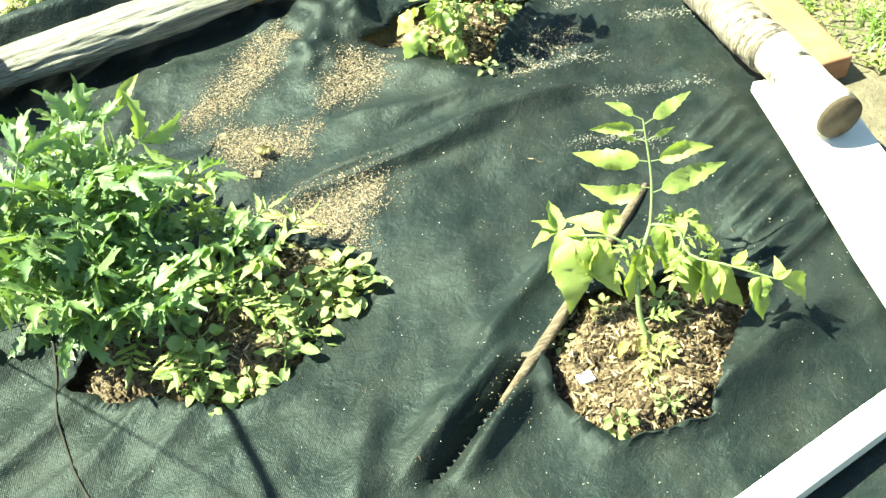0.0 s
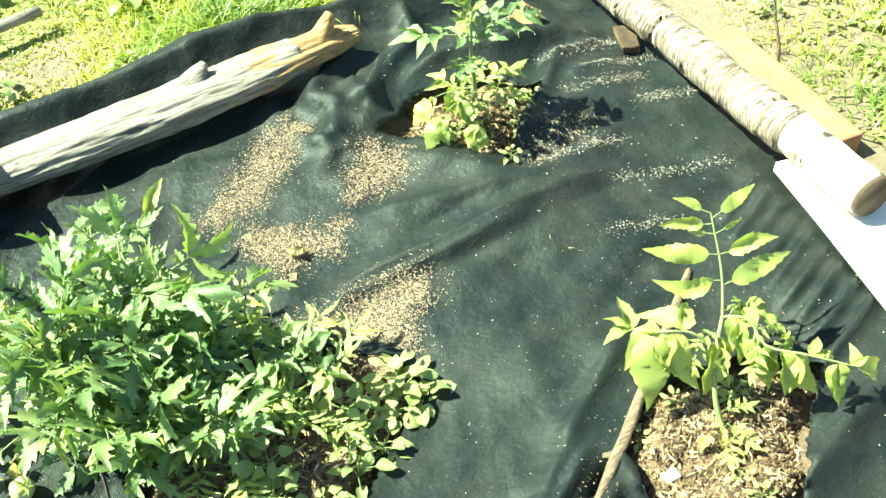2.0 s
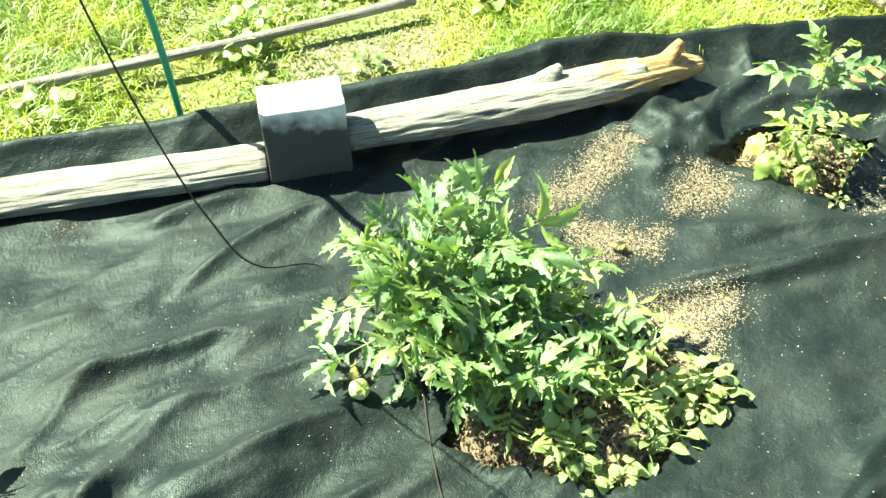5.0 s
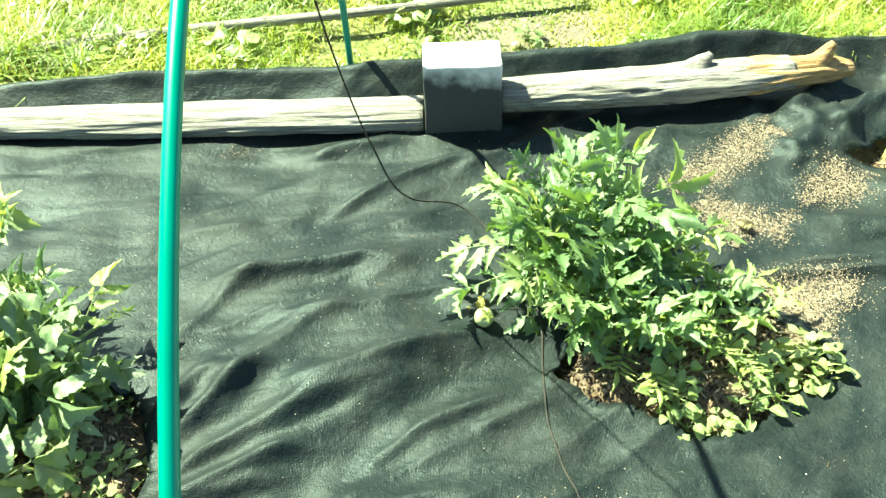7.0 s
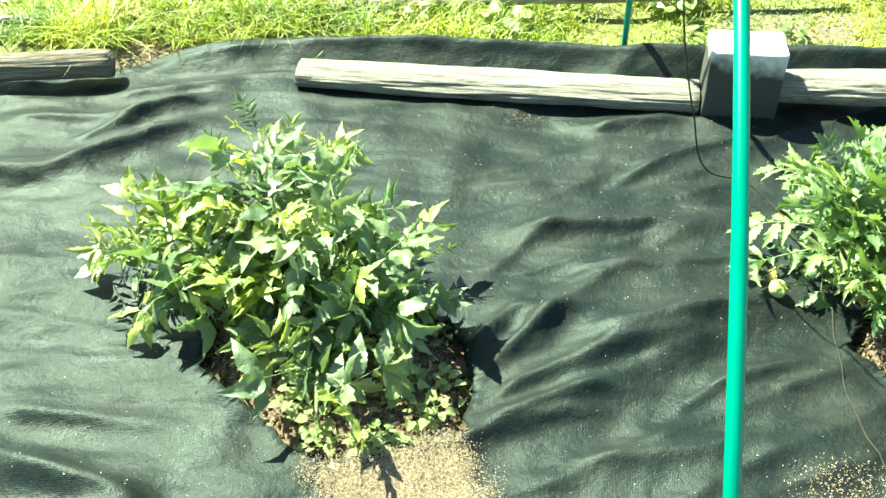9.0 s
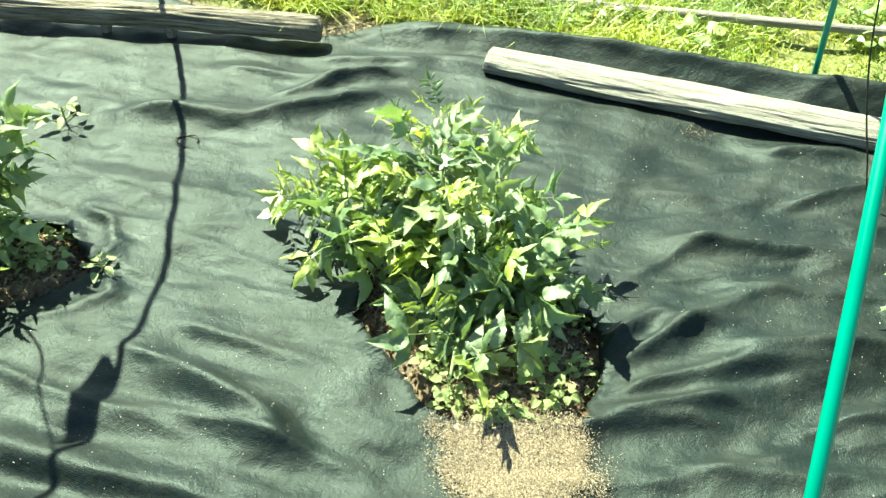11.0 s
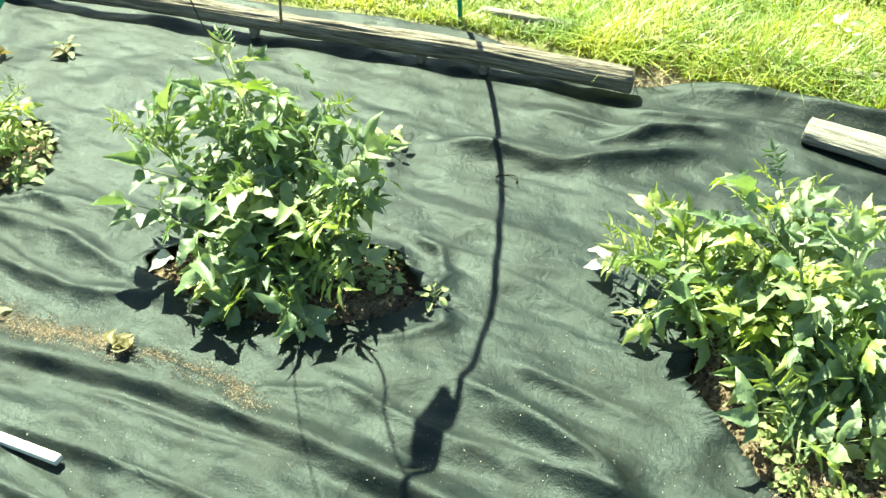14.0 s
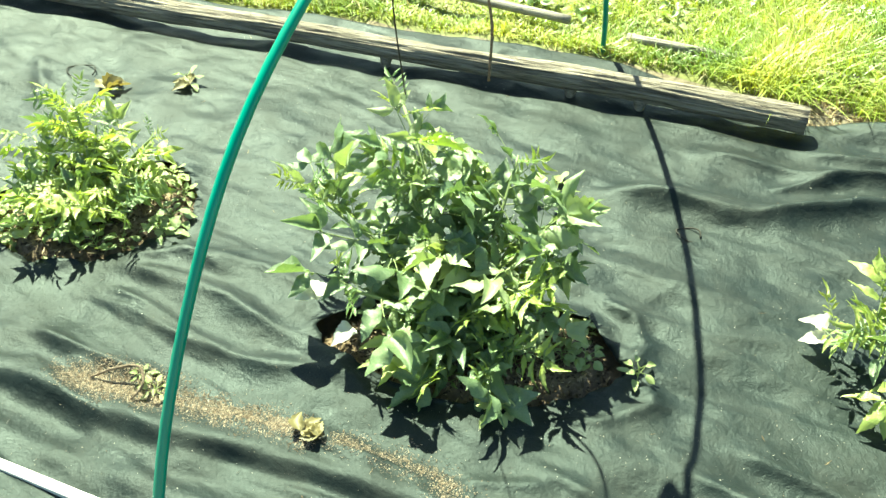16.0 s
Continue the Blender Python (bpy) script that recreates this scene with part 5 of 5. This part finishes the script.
def sawdust(poly, n, seed):
    """Loose chips and fines on the cloth, one heap; the large heap has a bed of dust under them."""
    heap, thin = seed == 804, seed in (808, 811)
    chips = scraps("sawdust", 30 if thin else n, seed, in_poly(poly, 0.012 if heap else 0.001, 0.035, False), (0.004, 0.011), (0.14, 0.4), M_CHIPS, "tan wood chips and sawdust spilled on black cloth", 0.35, "sawdust")
    scraps("fines", 260 if thin else 4 * n, seed + 50, in_poly(poly, 0.012 if heap else 0.001, 0.05, False), (0.002, 0.006), (0.3, 0.7), M_CHIPS, "fine pale wood dust", 0.3, under=chips)
    if not heap:
        return
    px, py = [p[0] for p in poly], [p[1] for p in poly]
    gx, gy = np.meshgrid(np.arange(min(px) - 0.1, max(px) + 0.1, 0.006), np.arange(min(py) - 0.1, max(py) + 0.1, 0.006))
    d = signed(gx, gy, poly) + 0.025 * vnoise(gx, gy, 30, seed) + 0.03 * vnoise(gx, gy, 11, seed + 1)
    z = bed_height(gx, gy) + np.clip(-0.006 - d * 0.25, -0.02, 0.0085) + 0.003 * vnoise(gx, gy, 70, seed + 2)
    ny, nx = gx.shape
    jj, ii = np.nonzero(d[:-1, :-1] < 0.05)
    faces = np.stack([jj * nx + ii, jj * nx + ii + 1, (jj + 1) * nx + ii + 1, (jj + 1) * nx + ii], -1)
    used = np.unique(faces)
    at = np.full(nx * ny, -1)
    at[used] = np.arange(len(used))
    pts = np.stack([gx.ravel()[used], gy.ravel()[used], z.ravel()[used]], -1)
    part("dust_bed", raw_mesh("dust_bed", pts.tolist(), at[faces].tolist(), M_DUST), None, chips, "fine tan sawdust")


for k, poly in enumerate(CHIP_AREAS):
    area = abs(sum(a[0] * b[1] - b[0] * a[1] for a, b in zip(poly, poly[1:] + poly[:1]))) / 2
    sawdust(poly, int(area * (120000 if k == 4 else 8000 if k == 5 else 9000 if k in (9, 10) else 80000 if k in (6, 7) else 52000)) + 60, 800 + k)


def everywhere(rng, n):
    x, y = rng.uniform(-5.2, 1.4, n * 2), rng.uniform(0.2, 2.6, n * 2)
    d = hole_dist(x, y)
    k = np.nonzero((d > 0.01) & (y > near_line(x)) & (y < far_edge(x) - 0.12) & (vnoise(x, y, 2.2, 91) + rng.uniform(-1, 1, n * 2) > 0.1))[0][:n]
    return np.stack([x[k], y[k], bed_height(x[k], y[k]) + 0.0005], -1)


scraps("chaff", 9000, 91, everywhere, (0.0014, 0.0048), (0.2, 0.8), M_FLECK, "pale specks of chaff scattered over the cloth", 0.3, "chaff")
# pale flecks along these lines paint the glints on the dusty corner pleats
STREAKS = (((1.232, 2.331), (1.425, 2.316)), ((1.306, 2.247), (1.486, 2.216)), ((1.212, 2.193), (1.382, 2.162)), ((1.362, 2.075), (1.488, 2.034)), ((1.025, 1.986), (1.187, 1.970)), ((1.150, 1.855), (1.344, 1.796)), ((1.033, 1.719), (1.167, 1.668)))


def streaked(rng, n):
    k = rng.randint(0, len(STREAKS), n)
    a, b = np.array([q[0] for q in STREAKS])[k], np.array([q[1] for q in STREAKS])[k]
    p = a + (b - a) * rng.uniform(-0.2, 1.2, n)[:, None] + rng.normal(0, 0.012, (n, 2))
    return np.c_[p, bed_height(p[:, 0], p[:, 1]) + 0.0005]


scraps("chaff", 3000, 93, streaked, (0.0012, 0.0042), (0.3, 0.8), M_FLECK, "pale specks laid as glints along dusty cloth pleats", 0.3, "chaff")
scraps("twig_bits", 160, 92, everywhere, (0.01, 0.03), (0.05, 0.12), M_STRAW, "thin dry stalks scattered over the cloth", 0.2, "straw")


# ---- grass beyond the bed ----
def grass(name, n, seed, region, tall, label, material=None):
    rng = np.random.RandomState(seed)
    x, y = region(rng, n)
    n = len(x)
    clump = np.clip(0.75 + 0.75 * vnoise(x, y, 1.7, 51) + 0.3 * vnoise(x, y, 6, 52), 0.15, 1.7)
    h = rng.uniform(tall[0], tall[1], n) * clump
    az, lean = rng.uniform(0, 2 * math.pi, n), rng.uniform(0.2, 1.5, n)
    d = np.stack([np.cos(az), np.sin(az)], -1)
    s = np.stack([-np.sin(az), np.cos(az)], -1)
    w = rng.uniform(0.0012, 0.0034, n)
    z0 = ground_height(x, y)
    rows = []
    for t, k in ((0.0, 1.0), (0.4, 0.9), (0.75, 0.6)):
        off = d * (h * lean * t * t)[:, None]
        z = z0 + h * t * (1 - 0.42 * lean * t)
        for sg in (-1, 1):
            rows.append(np.c_[np.stack([x, y], -1) + off + s * (sg * w * k)[:, None], z])
    off = d * (h * lean)[:, None]
    rows.append(np.c_[np.stack([x, y], -1) + off, z0 + h * (1 - 0.42 * lean)])
    pts = np.stack(rows, 1)
    base = np.arange(n)[:, None] * 7
    quads = (base[:, :, None] + np.array([(0, 1, 3, 2), (2, 3, 5, 4)])[None]).reshape(-1, 4).tolist()
    tris = (base + np.array([4, 5, 6])[None]).tolist()
    me = raw_mesh(name, pts.reshape(-1, 3).tolist(), quads + tris, material or M_GRASS)
    tagged(new(name, me), label, "grass", kind="stuff")


BARE = (-0.02, 3.0)


def lawn(rng, n):
    x = rng.uniform(-6.5, 3.0, n)
    y = far_edge(x) + 4.6 * rng.uniform(0, 1, n) ** 1.6
    bare = vnoise(x, y, 1.5, 53) + 0.5 * vnoise(x, y, 5, 54) - 1.6 * np.exp(-((x - BARE[0]) / 0.25) ** 2 - ((y - BARE[1]) / 0.1) ** 2) - 1.8 * np.exp(-((x + 2.1) / 0.22) ** 2 - ((y - 2.6) / 0.1) ** 2)
    keep = (bare > -1.1 + 0.5 * rng.uniform(-1, 1, n)) & (y > far_edge(x) + 0.075 + 0.03 * vnoise(x, y, 3, 55)) & ~((x > 1.6) & (y < 3.3))
    return x[keep], y[keep]


grass("grass", 200000, 5, lawn, (0.05, 0.15), "bright sunlit green grass beyond the bed")


def dry(rng, n):
    x, y = lawn(rng, n)
    k = vnoise(x, y, 2.1, 58) > 0.0
    return x[k], y[k]


grass("dry_grass", 26000, 8, dry, (0.05, 0.13), "dry straw-coloured grass among the green", M_HAY)
sow_many("meadow_weeds", [(-5.0, 2.75), (1.6, 2.95), (2.0, 4.3), (-5.0, 4.3)], 170, 8, (0.06, 0.15), "broad-leaved green weeds among the grass", M_GREEN)


def side(rng, n):
    x, y = rng.uniform(1.7, 3.2, n), rng.uniform(1.0, 3.8, n)
    keep = vnoise(x, y, 2.5, 57) > -0.1
    return x[keep], y[keep]


grass("grass", 11000, 6, side, (0.03, 0.1), "sparse short grass on pale dry soil")

# pale rails in the grass
for keys, sd in (([(-2.93, 2.705, 0.03, 0.017), (-2.06, 2.842, 0.035, 0.017), (-1.33, 2.98, 0.04, 0.017), (-0.43, 3.12, 0.04, 0.016), (0.1, 3.23, 0.04, 0.016)], 31), ([(-5.2, 2.46, 0.05, 0.018), (-4.4, 2.56, 0.055, 0.019), (-3.52, 2.645, 0.05, 0.018), (-3.15, 2.68, 0.05, 0.017)], 33)):
    log_thing("pole", keys, "thin pale weathered pole lying in the grass", M_OLD, 12, 0.08, sd, n=40, category="pole")

# a dead twig standing in the side soil
p = smooth_path([(1.69, 1.97, -0.02, 0.006), (1.695, 1.99, 0.09, 0.005), (1.688, 2.02, 0.17, 0.004), (1.684, 2.04, 0.25, 0.003)], 16)
tagged(part("twig", tube([q[:3] for q in p], [q[3] for q in p], 8, 0.2, 5), M_STICK), "thin dead brown twig standing in dry soil", "twig")

# ---- small things on the cloth ----
stick = new("stick", None)
p = smooth_path([(x, y, at_cloth(x, y) + lift, r) for x, y, lift, r in ((1.085, 1.552, 0.002, 0.007), (0.98, 1.472, 0.002, 0.011), (0.82, 1.352, 0.002, 0.01), (0.70, 1.262, 0.002, 0.011), (0.63, 1.212, 0.004, 0.01), (0.585, 1.183, 0.0, 0.006))], 44)
part("shaft", tube([q[:3] for q in p], [q[3] for q in p], 12, 0.3, 8), M_STICK, stick)
tagged(stick, "crooked dusty tan stick lying along a cloth fold", "stick")

curl = smooth_path([(-3.363, 0.541, 0.03, 0.003), (-3.31, 0.59, 0.05, 0.004), (-3.25, 0.61, 0.065, 0.004), (-3.215, 0.58, 0.055, 0.004), (-3.224, 0.54, 0.03, 0.003)], 20)
ob = part("root", tube([q[:3] for q in curl], [q[3] * 0.9 for q in curl], 8, 0.2, 2), M_STICK)
tagged(ob, "curled dry root on the sandy seam", "root")


def ring(x, y, r, label):
    z = at_cloth(x, y) + 0.006
    pts = [(x + r * math.cos(w), y + r * 0.8 * math.sin(w), z + 0.006 * math.sin(2 * w)) for w in [k / 24 * 5.4 for k in range(25)]]
    tagged(part("wire_ring", tube(pts, [0.0022] * 25, 6), M_TWINE), label, "wire")


ring(-2.333, 1.82, 0.035, "small dark wire ring on the cloth")
ring(-4.50, 1.54, 0.055, "small dark wire ring on the cloth")


def lump(name, x, y, z, sx, sy, sz, rot, material, label, category, seed):
    bm = box_bm(sx, sy, sz, min(sx, sy, sz) * 0.18, 2, min(sx, sy, sz) * 0.5, seed, 2)
    ob = part(name, bm, material)
    ob.matrix_world = pose(x, y, z + sz / 2, 0, 0, rot)
    return tagged(ob, label, category)


lump("clod", 1.45, 2.29, at_cloth(1.45, 2.29), 0.085, 0.06, 0.035, 70, M_CUT, "dusty brown clod beside the birch log", "clod", 3)
lump("brick_piece", 1.26, 2.50, at_cloth(1.26, 2.50) - 0.01, 0.09, 0.06, 0.045, 20, M_TERRA, "broken terracotta brick piece on the cloth's corner", "brick", 6)
rs = random.Random(9)
for k, (x, y, s) in enumerate(((0.296, 2.11, 0.018), (0.339, 1.944, 0.016), (0.277, 1.53, 0.026), (0.677, 1.264, 0.024), (0.748, 1.175, 0.022), (-1.13, 1.096, 0.02), (-1.206, 1.107, 0.015))):
    hole = float(hole_dist(np.array([x]), np.array([y]))[0]) < 0
    z = float(ground_height(np.array([x]), np.array([y]))[0]) if hole else at_cloth(x, y)
    lump("stone", x, y, z - 0.002, s * 1.4, s, s * 0.4, rs.uniform(0, 180), M_WHITE if k in (4, 6) else M_PALE, "small pale stone on the bed", "stone", k)


def dried_leaf(x, y, size, az, seed):
    """A curled dry leaf blade with its stalk."""
    rng = random.Random(seed)
    V, F = [], []
    for k in range(3):
        d = Vector((math.cos(az + k * 0.9), math.sin(az + k * 0.9), 0.25))
        leaflet(V, F, Vector((0, 0, 0.012)), d, Vector((0, 0, 1)), size, size * 0.3, 0.35, 0.9, rng, 10, 0.1)
    ob = new("dried_leaf", raw_mesh("dried_leaf", [tuple(v) for v in V], F, M_WITHERED))
    ob.matrix_world = pose(x, y, at_cloth(x, y))
    tagged(ob, "curled dry yellowish leaf lying on the cloth", "leaf")


dried_leaf(-2.80, 0.665, 0.06, 0.4, 3)
dried_leaf(-2.755, 0.672, 0.045, 2.0, 4)
dried_leaf(-4.313, 1.488, 0.09, 1.0, 5)
dried_leaf(-4.066, 1.64, 0.07, 2.5, 6)
dried_leaf(0.365, 1.985, 0.035, 0.2, 7)
